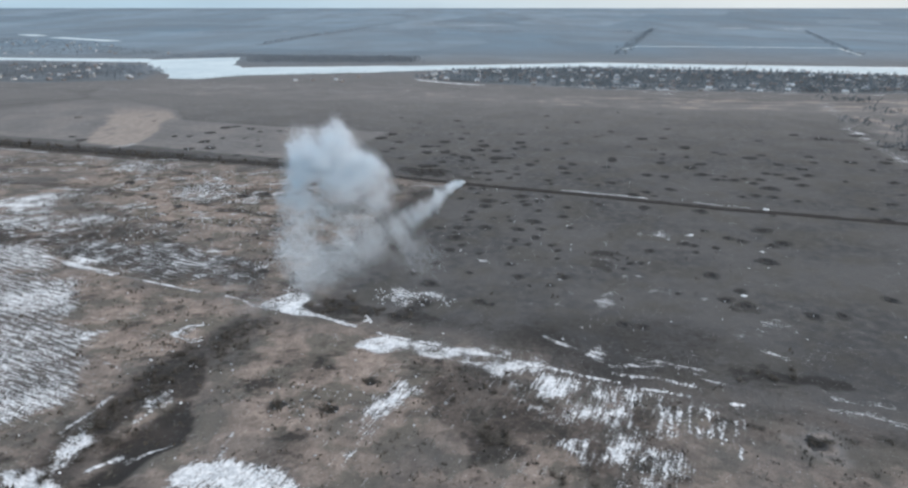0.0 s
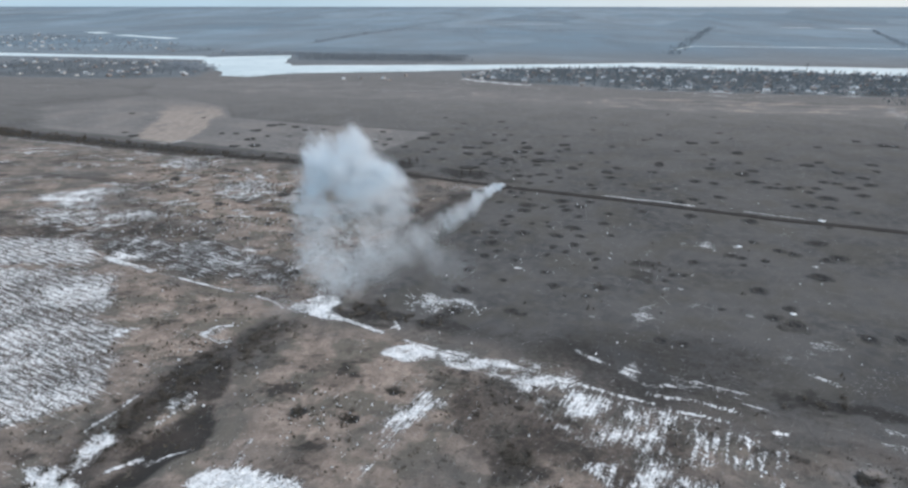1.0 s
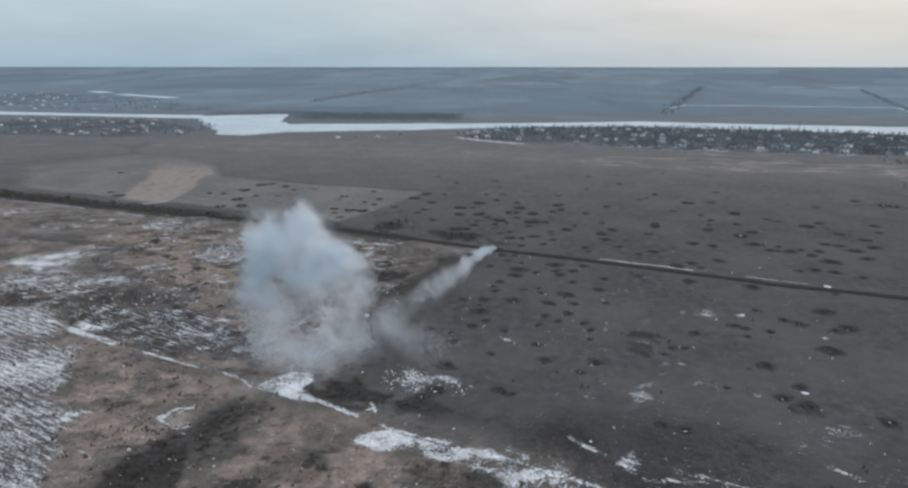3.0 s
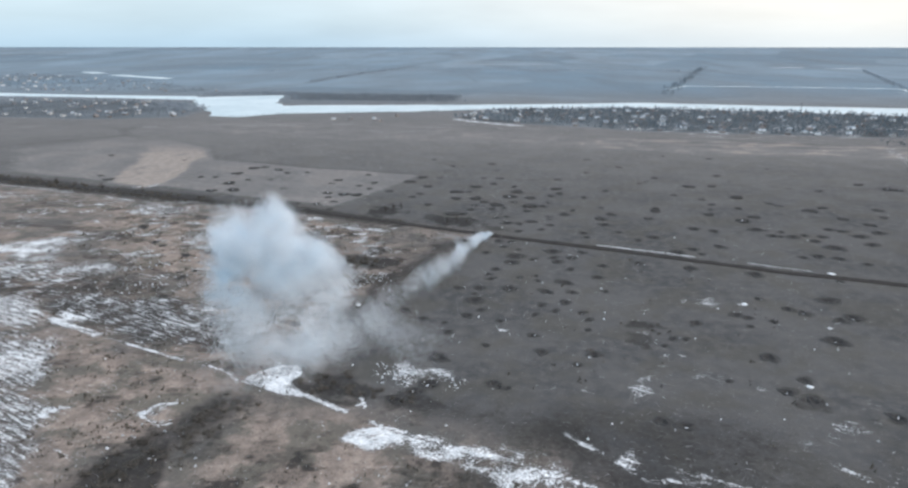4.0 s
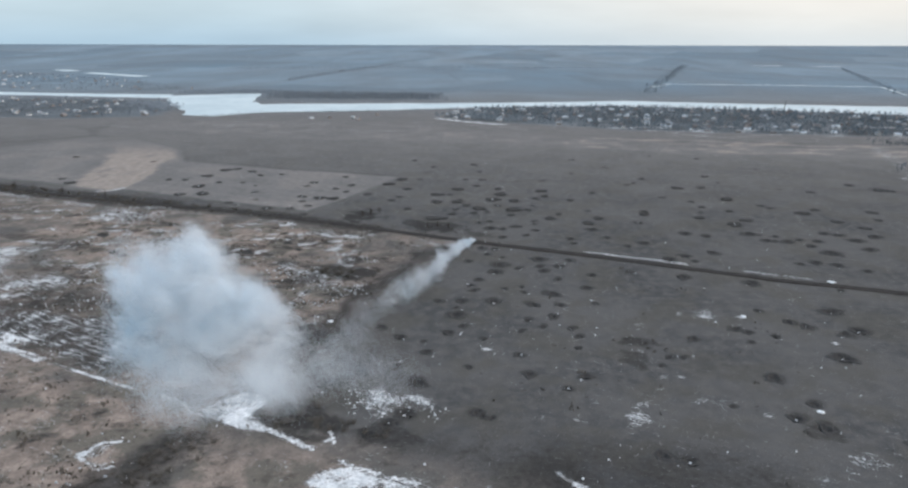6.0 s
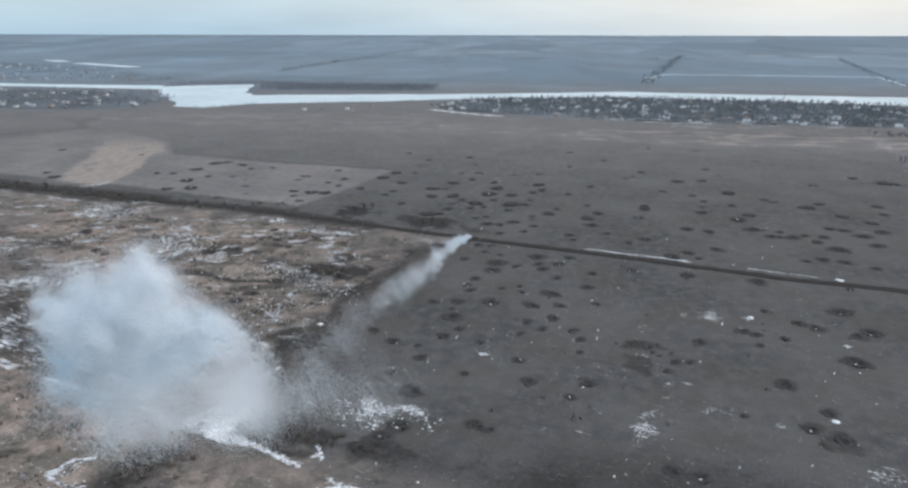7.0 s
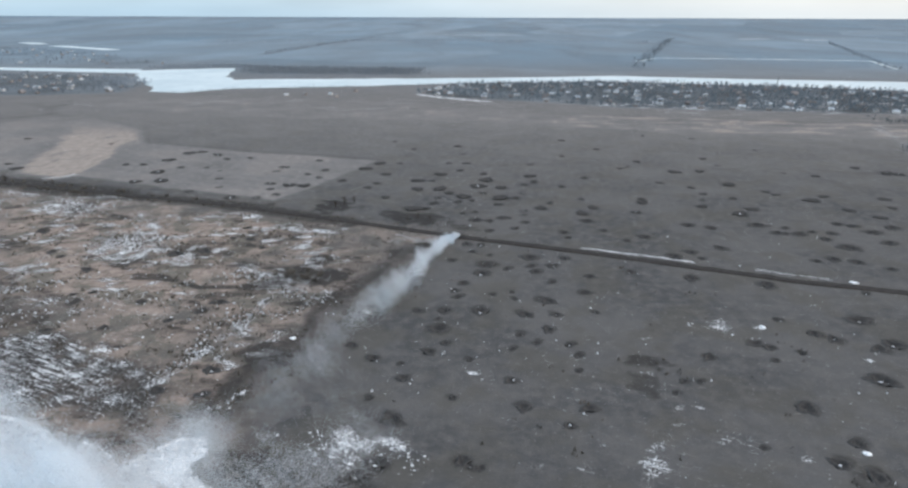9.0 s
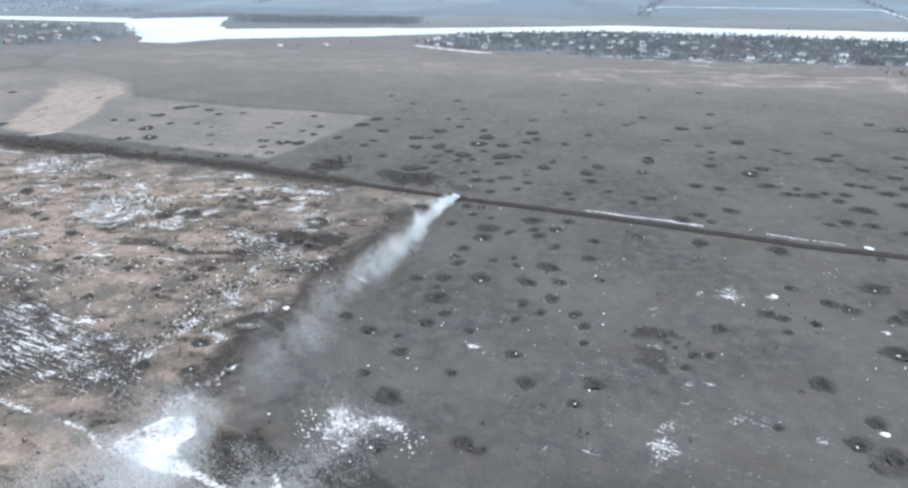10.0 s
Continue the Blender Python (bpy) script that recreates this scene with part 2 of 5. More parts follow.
def smoke_material():
    m = bpy.data.materials.new("smoke_soot")
    m.use_nodes = True
    t = m.node_tree
    t.nodes.clear()
    out = t.nodes.new("ShaderNodeOutputMaterial")
    d, tr, mx = t.nodes.new("ShaderNodeBsdfDiffuse"), t.nodes.new("ShaderNodeBsdfTranslucent"), t.nodes.new("ShaderNodeMixShader")
    c = mix_col(t, remap(t, noise_node(t, obj_vec(t), 0.07), 0.3, 0.7), (0.815, 0.915, 0.985), (0.925, 0.96, 0.988))
    for n in (d, tr):
        t.links.new(c, n.inputs["Color"])
    mx.inputs[0].default_value = 0.5
    t.links.new(d.outputs[0], mx.inputs[1])
    t.links.new(tr.outputs[0], mx.inputs[2])
    thin, clear = t.nodes.new("ShaderNodeMixShader"), t.nodes.new("ShaderNodeBsdfTransparent")
    thin.inputs[0].default_value = 0.4
    t.links.new(clear.outputs[0], thin.inputs[1])
    t.links.new(mx.outputs[0], thin.inputs[2])
    t.links.new(thin.outputs[0], out.inputs["Surface"])
    return m


M_SMOKE = smoke_material()


# ---------------------------------------------------------------- helpers
rng = np.random.default_rng(7)
LAT = rng.random((256, 256))


def vnoise(x, y):
    """Smooth lattice noise, 0 to 1."""
    xi, yi = np.floor(x).astype(int), np.floor(y).astype(int)
    fx, fy = x - xi, y - yi
    fx, fy = fx * fx * (3 - 2 * fx), fy * fy * (3 - 2 * fy)
    a, b = LAT[xi % 256, yi % 256], LAT[(xi + 1) % 256, yi % 256]
    c, d = LAT[xi % 256, (yi + 1) % 256], LAT[(xi + 1) % 256, (yi + 1) % 256]
    return (a * (1 - fx) + b * fx) * (1 - fy) + (c * (1 - fx) + d * fx) * fy


def fbm(x, y, octaves=4):
    s, amp, tot = 0, 1.0, 0
    for k in range(octaves):
        s = s + amp * vnoise(x * 2 ** k + 17.3 * k, y * 2 ** k + 5.1 * k)
        tot += amp
        amp *= 0.5
    return s / tot


def smooth(a, b, v):
    u = np.clip((v - a) / (b - a), 0, 1)
    return u * u * (3 - 2 * u)


def poly_dist(x, y, pts):
    """Signed distance to a polygon, positive inside."""
    d = np.full(x.shape, 1e9)
    inside = np.zeros(x.shape, bool)
    n = len(pts)
    for i in range(n):
        (x0, y0), (x1, y1) = pts[i], pts[(i + 1) % n]
        ex, ey = x1 - x0, y1 - y0
        u = np.clip(((x - x0) * ex + (y - y0) * ey) / (ex * ex + ey * ey), 0, 1)
        d = np.minimum(d, np.hypot(x - x0 - u * ex, y - y0 - u * ey))
        if y0 != y1:
            inside ^= ((y0 > y) != (y1 > y)) & (x < ex * (y - y0) / ey + x0)
    return np.where(inside, d, -d)


def line_dist(x, y, pts):
    d = np.full(x.shape, 1e9)
    for (x0, y0), (x1, y1) in zip(pts, pts[1:]):
        ex, ey = x1 - x0, y1 - y0
        u = np.clip(((x - x0) * ex + (y - y0) * ey) / (ex * ex + ey * ey), 0, 1)
        d = np.minimum(d, np.hypot(x - x0 - u * ex, y - y0 - u * ey))
    return d


def along(line, f):
    lens = [math.dist(a, b) for a, b in zip(line, line[1:])]
    s = f * sum(lens)
    for (a, b), l in zip(zip(line, line[1:]), lens):
        if s <= l:
            return a[0] + (b[0] - a[0]) * s / l, a[1] + (b[1] - a[1]) * s / l
        s -= l
    return line[-1]


def mesh_of(name, verts, faces, mats, smooth_shade=False):
    me = bpy.data.meshes.new(name)
    me.from_pydata([tuple(v) for v in verts], [], [tuple(f) for f in faces])
    for m in mats if isinstance(mats, (list, tuple)) else [mats]:
        me.materials.append(m)
    if smooth_shade:
        me.polygons.foreach_set("use_smooth", [True] * len(me.polygons))
    me.update()
    return me


def tri_mesh(name, co, mat):
    """A mesh of loose triangles from an array of 3n corner points."""
    n = len(co) // 3
    me = bpy.data.meshes.new(name)
    me.vertices.add(3 * n)
    me.vertices.foreach_set("co", co.astype(np.float32).ravel())
    me.loops.add(3 * n)
    me.loops.foreach_set("vertex_index", np.arange(3 * n, dtype=np.int32))
    me.polygons.add(n)
    me.polygons.foreach_set("loop_start", np.arange(0, 3 * n, 3, dtype=np.int32))
    me.polygons.foreach_set("loop_total", np.full(n, 3, dtype=np.int32))
    me.materials.append(mat)
    me.update(calc_edges=True)
    return me


def child(name, me, parent, label=""):
    ob = new(name, me)
    ob.parent = parent
    return tagged(ob, label)


# ---------------------------------------------------------------- plan of the place (metres)
ROAD = [(-640, 585), (-430, 515), (-280, 465), (-198, 441), (-124, 420), (-57, 394), (1, 371), (51, 353.8), (96, 336), (135, 321), (167, 312), (260, 281), (420, 227)]
DIRT_TRACK = [(-69, 219), (-63, 244), (-53, 269), (-42, 309), (-25, 353), (-2, 374)]
SHRUB_BELT = [(-74, 193), (-87, 171), (-97, 152), (-101, 130), (-96, 112)]
GULLY = [(-88.2, 123.8), (-91.9, 117.1), (-88.2, 115.1), (-82.3, 115.8), (-78.6, 125.5), (-74.3, 131), (-73.6, 138.8), (-77.2, 150.7), (-81.1, 151.2), (-83.4, 146.9), (-86.6, 141.3), (-90.8, 133.2), (-93.1, 126.7)]

VILLAGE = [(-68, 965), (-3, 1070), (131, 1110), (240, 1115), (440, 1070), (620, 995), (900, 900), (900, 770), (461, 790), (412, 793), (190, 825), (-2, 905)]
HAMLET = [(-900, 1230), (-552, 1180), (-470, 1027), (-455, 935), (-574, 905), (-900, 940)]
FAR_VILLAGE = [(-1700, 2300), (-960, 1833), (-610, 1440), (-898, 1390), (-1500, 1600)]

# small heaps of crumbled snow on the field: x, y, size
CRUMBS = [(56, 232, 0.8), (64, 233, 0.8), (53, 224, 0.7), (46, 217, 1.2), (46, 209, 1.3), (65, 220, 0.9), (70, 219, 1.1), (80, 213, 0.8), (88, 282, 1.2), (77, 280, 0.8), (124, 303, 0.8), (26, 211, 0.8), (18, 211, 0.7), (60, 273, 0.7), (32, 219, 0.6)]
# craters: x, y, radius of the pit
CRATERS = []
CRATERS += [
    (80, 131, 2), (-54.6, 147, 1.6), (-39.6, 144.9, 1.4), (-31.3, 158.2, 1.4), (48.2, 193.2, 2), (54.4, 191.1, 1.8), (115, 199.5, 2), (124.9, 199.5, 1.8),
    (149.6, 212, 2), (-115.8, 296.3, 1.6), (-99.8, 281.5, 1.3), (-87.8, 297.1, 2.1), (-137.2, 273.4, 1.4), (-118.5, 276, 1.5), (-124.8, 346.4, 2.7), (-113.7, 350.3, 2.4),
    (-179.8, 347, 1.6), (-172.6, 341.6, 1.4), (-153.1, 326.9, 1.8), (-98.4, 366.1, 1.7), (-106.9, 367.5, 1.1), (-89.5, 354.7, 1.3), (-70.4, 237, 1.7), (-84, 238.9, 1.7),
    (-72.9, 249.8, 1.8), (-105.2, 383, 1.4), (-201.7, 375.7, 2.6), (-138.2, 304.4, 1.2), (-144.5, 302.1, 1), (-91.2, 289.8, 1.8), (-34.3, 266.3, 1.4), (-26.3, 258.3, 1.7),
]
CRATERS += [
    (-17.8, 255.4, 0.9), (-16.1, 247.1, 1.6), (-24.6, 236.7, 1), (-17.2, 226.7, 2.4), (-19.2, 209.2, 2.4), (-15.3, 291.8, 1.5), (-6.2, 292, 2), (-1.3, 303.9, 1.6),
    (-2.4, 309.6, 1.5), (7, 291.9, 2.6), (-7.9, 285.2, 1.1), (-7.6, 278, 2.7), (-4.8, 268.2, 1.4), (-9.6, 262.6, 1.8), (3.2, 258.3, 0.9), (-1.5, 237.2, 1.1),
    (1.4, 210.7, 1.8), (3, 208.8, 0.9), (5.4, 208.2, 1.1), (16.4, 264.7, 1), (14.7, 246.3, 1.3), (17.4, 233.1, 1.6), (34.9, 233, 1.6), (28.4, 225.3, 1.3),
    (19.4, 274.2, 1.3), (29.3, 278.5, 1.7), (22.6, 289.6, 2.2), (24.5, 268.9, 1.1), (31.8, 301.2, 2.4), (19.3, 308.6, 1), (19.9, 302.4, 1), (30, 329.5, 2),
]
CRATERS += [
    (29, 335.8, 1.6), (29.2, 345.8, 2.7), (37.8, 336, 2.1), (35.7, 318.9, 1.4), (46.8, 309.3, 1.9), (51.4, 325.2, 1.7), (47.5, 292.1, 1.1), (33.5, 289.9, 1.4),
    (36.5, 261.6, 1.3), (34.8, 268.1, 1.2), (35, 252.5, 0.9), (44, 345.5, 1.8), (10.3, 336.5, 3.2), (7.7, 327, 2.6), (18.5, 332.3, 1.4), (0.8, 316.9, 1.9),
    (4.4, 352.2, 1.7), (8.4, 361.3, 1.7), (1.8, 362.7, 1.8), (11.9, 348.1, 1), (-4.2, 341.5, 1.6), (11.6, 306.3, 1.2), (68.7, 330.5, 1.8), (91.2, 324.5, 2.4),
    (119.2, 318.4, 2.7), (137.3, 288.1, 3.1), (116.5, 277.9, 1.9), (121, 274.1, 1.9), (138.2, 270.7, 2.7), (132, 267.9, 1.9), (109, 288.2, 1.2), (94.5, 270.3, 1.8),
]
CRATERS += [
    (97.9, 267.8, 1.5), (76.7, 261.2, 1.9), (96, 259.6, 1.1), (106.3, 264.8, 1), (64.3, 247, 1.1), (68.9, 247.1, 0.9), (60.1, 241, 0.9), (93, 234.4, 2.3),
    (121.6, 249.3, 3.1), (98, 219.4, 1.6), (89.7, 211.8, 2), (95.5, 207.1, 2), (74.1, 217.1, 0.9), (152.6, 311.1, 1.4), (-210.2, 534.5, 3), (-205.7, 558.8, 3.4),
    (-198, 563.4, 2.5), (-182, 553.4, 2.8), (-170.7, 539.7, 1.8), (-192.2, 511.4, 2), (-174.6, 511.9, 1.3), (-162, 502.1, 1.2), (-201.6, 497.5, 3.4), (-189.3, 474.6, 3.4),
    (-160.8, 449.3, 2.2), (-155.1, 480.2, 1.6), (-147.3, 459, 1.5), (-132.4, 436.4, 2.8), (-117.7, 436.8, 2.3), (-119, 469.6, 2), (-115.1, 456, 1.7), (-124.5, 501.7, 1.6),
]
CRATERS += [
    (-122, 513.7, 2.7), (-106.3, 465.8, 3.2), (-96.8, 464.7, 3.1), (-108, 443.3, 2.1), (-105.5, 423.2, 1.8), (-101.7, 494.4, 1.8), (-233.5, 518.8, 2.1), (-204, 471.2, 2.7),
    (-221.6, 519.2, 2.1), (-362.8, 612.1, 2.3), (-300.4, 504.3, 2.8), (-315.5, 517.9, 2), (-282.2, 592.3, 1.6), (-155.4, 544.2, 1.5), (-103.3, 536.2, 2), (-92.8, 506.1, 2.1),
    (-92.2, 485.3, 1.8), (-66.7, 512.1, 3.4), (-76.1, 478.3, 2.2), (-59, 528.4, 3), (-51.1, 496, 2.3), (-53.5, 471.7, 1.9), (-57.4, 461.8, 1.9), (-44.4, 440.3, 2),
    (-43.1, 554.1, 1.4), (-38.8, 580, 1.8), (-44.9, 528.8, 1.6), (-29.1, 479.8, 3.2), (-27.6, 458.7, 3), (-20.1, 480.1, 1.5), (-15.3, 497.2, 2.8), (-10.6, 530, 1.9),
]
CRATERS += [
    (-2.3, 509.1, 2.1), (-0.7, 561.8, 1.5), (-5.4, 592.8, 2.2), (1.6, 530.4, 1.9), (13, 499.7, 2.3), (14.4, 482.7, 3.4), (8.7, 466.7, 3.4), (11.8, 450.8, 1.8),
    (22.6, 464.4, 2.8), (-13.9, 460.5, 3.2), (-8.4, 450.2, 2), (-14.7, 440, 1.5), (0.1, 442.9, 3.4), (-3.1, 432, 1.7), (5, 434.6, 1.5), (21.4, 441.1, 3.4),
    (29.7, 441.4, 2), (19.2, 428.1, 1.7), (33.7, 451.5, 1.1), (42.7, 494.3, 2.8), (43.8, 479.2, 2.2), (37.1, 471.8, 1.9), (45.8, 528.2, 1.9), (59.6, 468.3, 1.9),
    (48.1, 431.3, 1.7), (42.2, 421, 2.5), (32.4, 415.3, 1.6), (32.4, 408.1, 1.4), (32.2, 395.3, 1.8), (21, 402.7, 2.4), (6.3, 413.5, 1.4), (6.8, 399.3, 2.7),
]
CRATERS += [
    (13.5, 397.6, 2), (-26.1, 417.8, 3.4), (-27.6, 399.3, 2.6), (-15.8, 429.3, 2.1), (-19.9, 418, 1.9), (0.2, 410.2, 1.6), (13, 382, 1.9), (48.9, 380.4, 1.9),
    (49.7, 372.8, 1.5), (67.1, 440.1, 1.3), (62.5, 412, 2.7), (70.5, 423, 2.3), (63.2, 399.1, 2.6), (77.4, 490.8, 2), (71.9, 558.1, 1.7), (80.5, 620.6, 2),
    (102.5, 585.1, 1.9), (27.6, 525.8, 1.1), (-57.7, 610.4, 1.9), (25.8, 385.9, 1.5), (122.7, 540.1, 2.3), (106.3, 517.9, 1.6), (113.1, 525.1, 1.4), (153.5, 644.8, 1.6),
    (191.7, 632.6, 1.8), (173.6, 551.6, 2.1), (139.9, 508.8, 3.3), (157.8, 511.1, 2.2), (175.8, 529, 1.3), (121.9, 478.8, 1.8), (138, 468, 1.7), (140.4, 453.5, 1.7),
]
CRATERS += [
    (163.6, 475.8, 3.4), (154.1, 444, 1.9), (179, 458.6, 1.8), (182, 452.3, 1.8), (135.3, 439.8, 1.4), (130.9, 427, 2.3), (145.9, 413.5, 2.9), (155.5, 422.3, 2.5),
    (101.6, 441.2, 1.6), (99.8, 434, 2.5), (91.9, 415, 1.9), (147.1, 394.9, 3), (159.4, 390.7, 1.7), (151.9, 383.4, 1.9), (155.2, 381.8, 1.7), (161.8, 381.1, 2.7),
    (112.1, 393, 2.8), (122, 388.7, 2.4), (86, 374.7, 2.5), (76.5, 368.7, 1.3), (197, 440.5, 3), (208, 449.4, 2.3), (228.9, 500.4, 2), (211.8, 507.9, 1.3),
    (268.7, 525, 2.2), (281.2, 510.2, 3.4), (286.9, 507.1, 2.8), (207.5, 421.7, 2.2), (188.1, 397.1, 2.5), (193.8, 394.4, 2.2), (198, 384.7, 3.1), (212.3, 392.2, 2.8),
]
CRATERS += [
    (170.3, 373.8, 2.1), (239.5, 444.2, 2.6), (233.6, 426.8, 2), (216.4, 408.5, 2.4), (225, 584.9, 1.3), (68.9, 383.6, 1.5), (91.8, 348.9, 2.5), (100.9, 354.2, 2),
    (115.9, 360.5, 2.4), (103.3, 346.5, 1.4), (174.5, 362.2, 3.4), (196.6, 369, 2.8), (151.6, 345.1, 1.5), (160.2, 347.4, 2.3), (168.1, 344.2, 2.3), (177.6, 336, 1.9),
    (169.1, 384.8, 1.7), (177.5, 382.4, 2.1),
]
CRATERS += [(-23.4, 203.6, 2.4), (-27.5, 199.1, 1.8)]
# the outer end of the battered field, strewn more thinly
crng = random.Random(11)
while len(CRATERS) < 318:
    cx, cy = crng.uniform(200, 330), crng.uniform(260, 560)
    if 0.62 * cy - 10 < cx < 40 + 0.62 * cy + 60 and min((cx - a) ** 2 + (cy - b) ** 2 for a, b, _ in CRATERS) > 90:
        CRATERS.append((cx, cy, crng.choice((1.3, 1.8, 2.1, 2.6))))

# ---------------------------------------------------------------- ground
def axis(lo, fine_lo, fine_hi, hi, step, grow_lo, grow_hi, widest):
    mid = list(np.arange(fine_lo, fine_hi + step / 2, step))
    up, s = [mid[-1]], step
    while up[-1] < hi:
        s = min(s * grow_hi, widest)
        up.append(up[-1] + s)
    down, s = [mid[0]], step
    while down[-1] > lo:
        s = min(s * grow_lo, widest)
        down.append(down[-1] - s)
    return np.array(down[:0:-1] + mid + up[1:])


def build_ground():
    gx = axis(-4300, -190, 170, 4300, 0.8, 1.045, 1.045, 160)
    gy = axis(-1500, 108, 400, 4900, 0.8, 1.12, 1.02, 90)
    gy[-1] = 4900
    nx, ny = len(gx), len(gy)
    X, Y = np.meshgrid(gx, gy)
    x, y = X.ravel(), Y.ravel()
    # ragged edges: every outline is bent by noise
    wx = x + 14 * (fbm(x / 30, y / 30) - 0.5) + 5 * (fbm(x / 6 + 40, y / 6) - 0.5)
    wy = y + 14 * (fbm(x / 30 + 90, y / 30) - 0.5) + 5 * (fbm(x / 6, y / 6 + 70) - 0.5)
    blot = fbm(x / 18 + 11, y / 18 + 3)
    spot = fbm(x / 4.5 + 31, y / 4.5)
    ragged = fbm(x / 6 + 80, y / 4 + 15)
    near = smooth(900, 500, y)

    snow, dark = np.zeros(len(x)), np.zeros(len(x))
    grass, pale, far_haze = np.zeros(len(x)), np.zeros(len(x)), np.zeros(len(x))

    def area(target, pts, amount, feather=3.0, bend=1.0):
        bx, by = x + (wx - x) * bend, y + (wy - y) * bend
        lo, hi = np.min(pts, axis=0) - 40, np.max(pts, axis=0) + 40
        k = np.nonzero((x > lo[0]) & (x < hi[0]) & (y > lo[1]) & (y < hi[1]))[0]
        v = smooth(-feather, feather, poly_dist(bx[k], by[k], pts)) * (amount[k] if isinstance(amount, np.ndarray) else amount)
        target[k] = np.maximum(target[k], v)

    def blob(target, cx, cy, rx, ry, turn, amount, bend=1.0):
        bx, by = x + (wx - x) * bend - cx, y + (wy - y) * bend - cy
        c, s = math.cos(radians(turn)), math.sin(radians(turn))
        r = np.hypot((bx * c + by * s) / rx, (by * c - bx * s) / ry) + 1.5 * (ragged - 0.5)
        target[:] = np.maximum(target, amount * smooth(1.35, 0.55, r))

    def line(target, pts, width, amount, bend=0.15, core=0.35):
        lo, hi = np.min(pts, axis=0) - 30, np.max(pts, axis=0) + 30
        k = np.nonzero((x > lo[0]) & (x < hi[0]) & (y > lo[1]) & (y < hi[1]))[0]
        v = smooth(width, width * core, line_dist(x[k] + (wx[k] - x[k]) * bend, y[k] + (wy[k] - y[k]) * bend, pts))
        target[k] = np.maximum(target[k], v * (amount[k] if isinstance(amount, np.ndarray) else amount))

    # rough grassland on the near side of the field edge and of the dirt track
    rough = [(-900, -400), (900, -400), (900, 60), (160, 118), (104, 135), (70, 144), (28, 163), (-23, 181), (-52, 203), (-62, 244), (-53, 269), (-42, 309), (-25, 353), (-4, 372), (-124, 416), (-280, 461), (-640, 581), (-900, 660)]
    area(grass, rough, np.clip(0.55 + 1.3 * (blot - 0.42), 0.15, 1.0), 16, 1.2)
    area(grass, [(-251, 422), (-181, 398), (-105, 385), (-76, 374), (-93, 331), (-114, 290), (-170, 300)], 1.0, 8)
    area(grass, [(-154, 339), (-120, 334), (-95, 334), (-93, 315), (-100, 290), (-121, 287), (-142, 309)], 1.0, 7)
    area(grass, [(-134, 387), (-128, 401), (-95, 392), (-83, 379), (-90, 355), (-97, 340), (-113, 354), (-128, 374)], 1.0, 4, 0.6)
    area(grass, [(-230, 389), (-190, 394), (-157, 346), (-172, 325), (-190, 331)], 1.0, 7)
    area(grass, [(-140, 226), (-100, 214), (-76, 200), (-90, 172), (-112, 165), (-132, 188)], 1.0, 5)
    area(grass, [(-72, 190), (-46, 184), (-22, 172), (-22, 156), (-40, 132), (-62, 134), (-70, 160)], 0.95, 6)
    # pale stubble fields across the road
    area(pale, [(-479, 640), (-447, 684), (-411, 730), (-378, 740), (-288, 657), (-256, 597), (-231, 589), (-167, 567), (-107, 552), (-62, 537), (-76, 500), (-90, 464), (-106, 432), (-242, 482), (-398, 530)], np.clip(0.72 + 0.7 * (fbm(x / 25, y / 40 + 6) - 0.5), 0.50, 0.80), 2, 0.25)
    line(dark, [(-411, 730), (-378, 742), (-288, 660), (-256, 600), (-167, 570), (-62, 540)], 4, 0.42, 0.2)
    area(pale, [(-293, 491), (-318, 559), (-334, 606), (-370, 684), (-378, 728), (-324, 694), (-288, 655), (-269, 614), (-270, 590), (-261, 557), (-256, 520), (-252, 492), (-256, 476), (-270, 480)], np.clip(1.12 + 0.9 * (fbm(x / 12, y / 16 + 6) - 0.55), 0.78, 1.0) * (0.78 + 0.22 * smooth(700, 600, y)), 5, 0.8)
    line(pale, [(-262, 476), (-252, 494), (-256, 520), (-262, 557)], 5, 1.0, 0.4)
    line(snow, [(-268, 478), (-256, 480), (-251, 488)], 2.0, 0.62, 0.4)
    area(dark, [(-537, 718), (-486, 742), (-425, 746), (-449, 688), (-481, 647)], 0.30, 10, 0.6)
    line(dark, [(-700, 850), (-515, 840), (-473, 808), (-421, 749), (-405, 735)], 6, 0.5, 0.3)
    area(pale, [(-600, 900), (-360, 930), (-60, 900), (0, 850), (200, 760), (420, 730), (700, 690), (700, 560), (300, 620), (-80, 690), (-330, 740)], 0.66 + 0.6 * (blot - 0.5), 60, 1.0)
    area(pale, [(100, 775), (261, 752), (391, 756), (700, 740), (700, 640), (371, 640), (224, 652), (90, 690)], np.clip(3.8 * (fbm(x / 34, y / 9) - 0.36), 0, 0.92), 15, 1.0)
    area(dark, [(100, 775), (261, 752), (391, 756), (432, 735), (371, 690), (224, 700)], np.clip(2.6 * (fbm(x / 26 + 9, y / 7) - 0.50), 0, 0.5), 12, 1.0)
    # the scrubby draw at the field's outer end
    area(pale, [(400, 730), (520, 730), (600, 560), (420, 400), (310, 430), (342, 542), (358, 610)], np.clip(0.62 + 1.6 * (fbm(x / 22 + 3, y / 30) - 0.45), 0.2, 0.95), 10, 1.2)
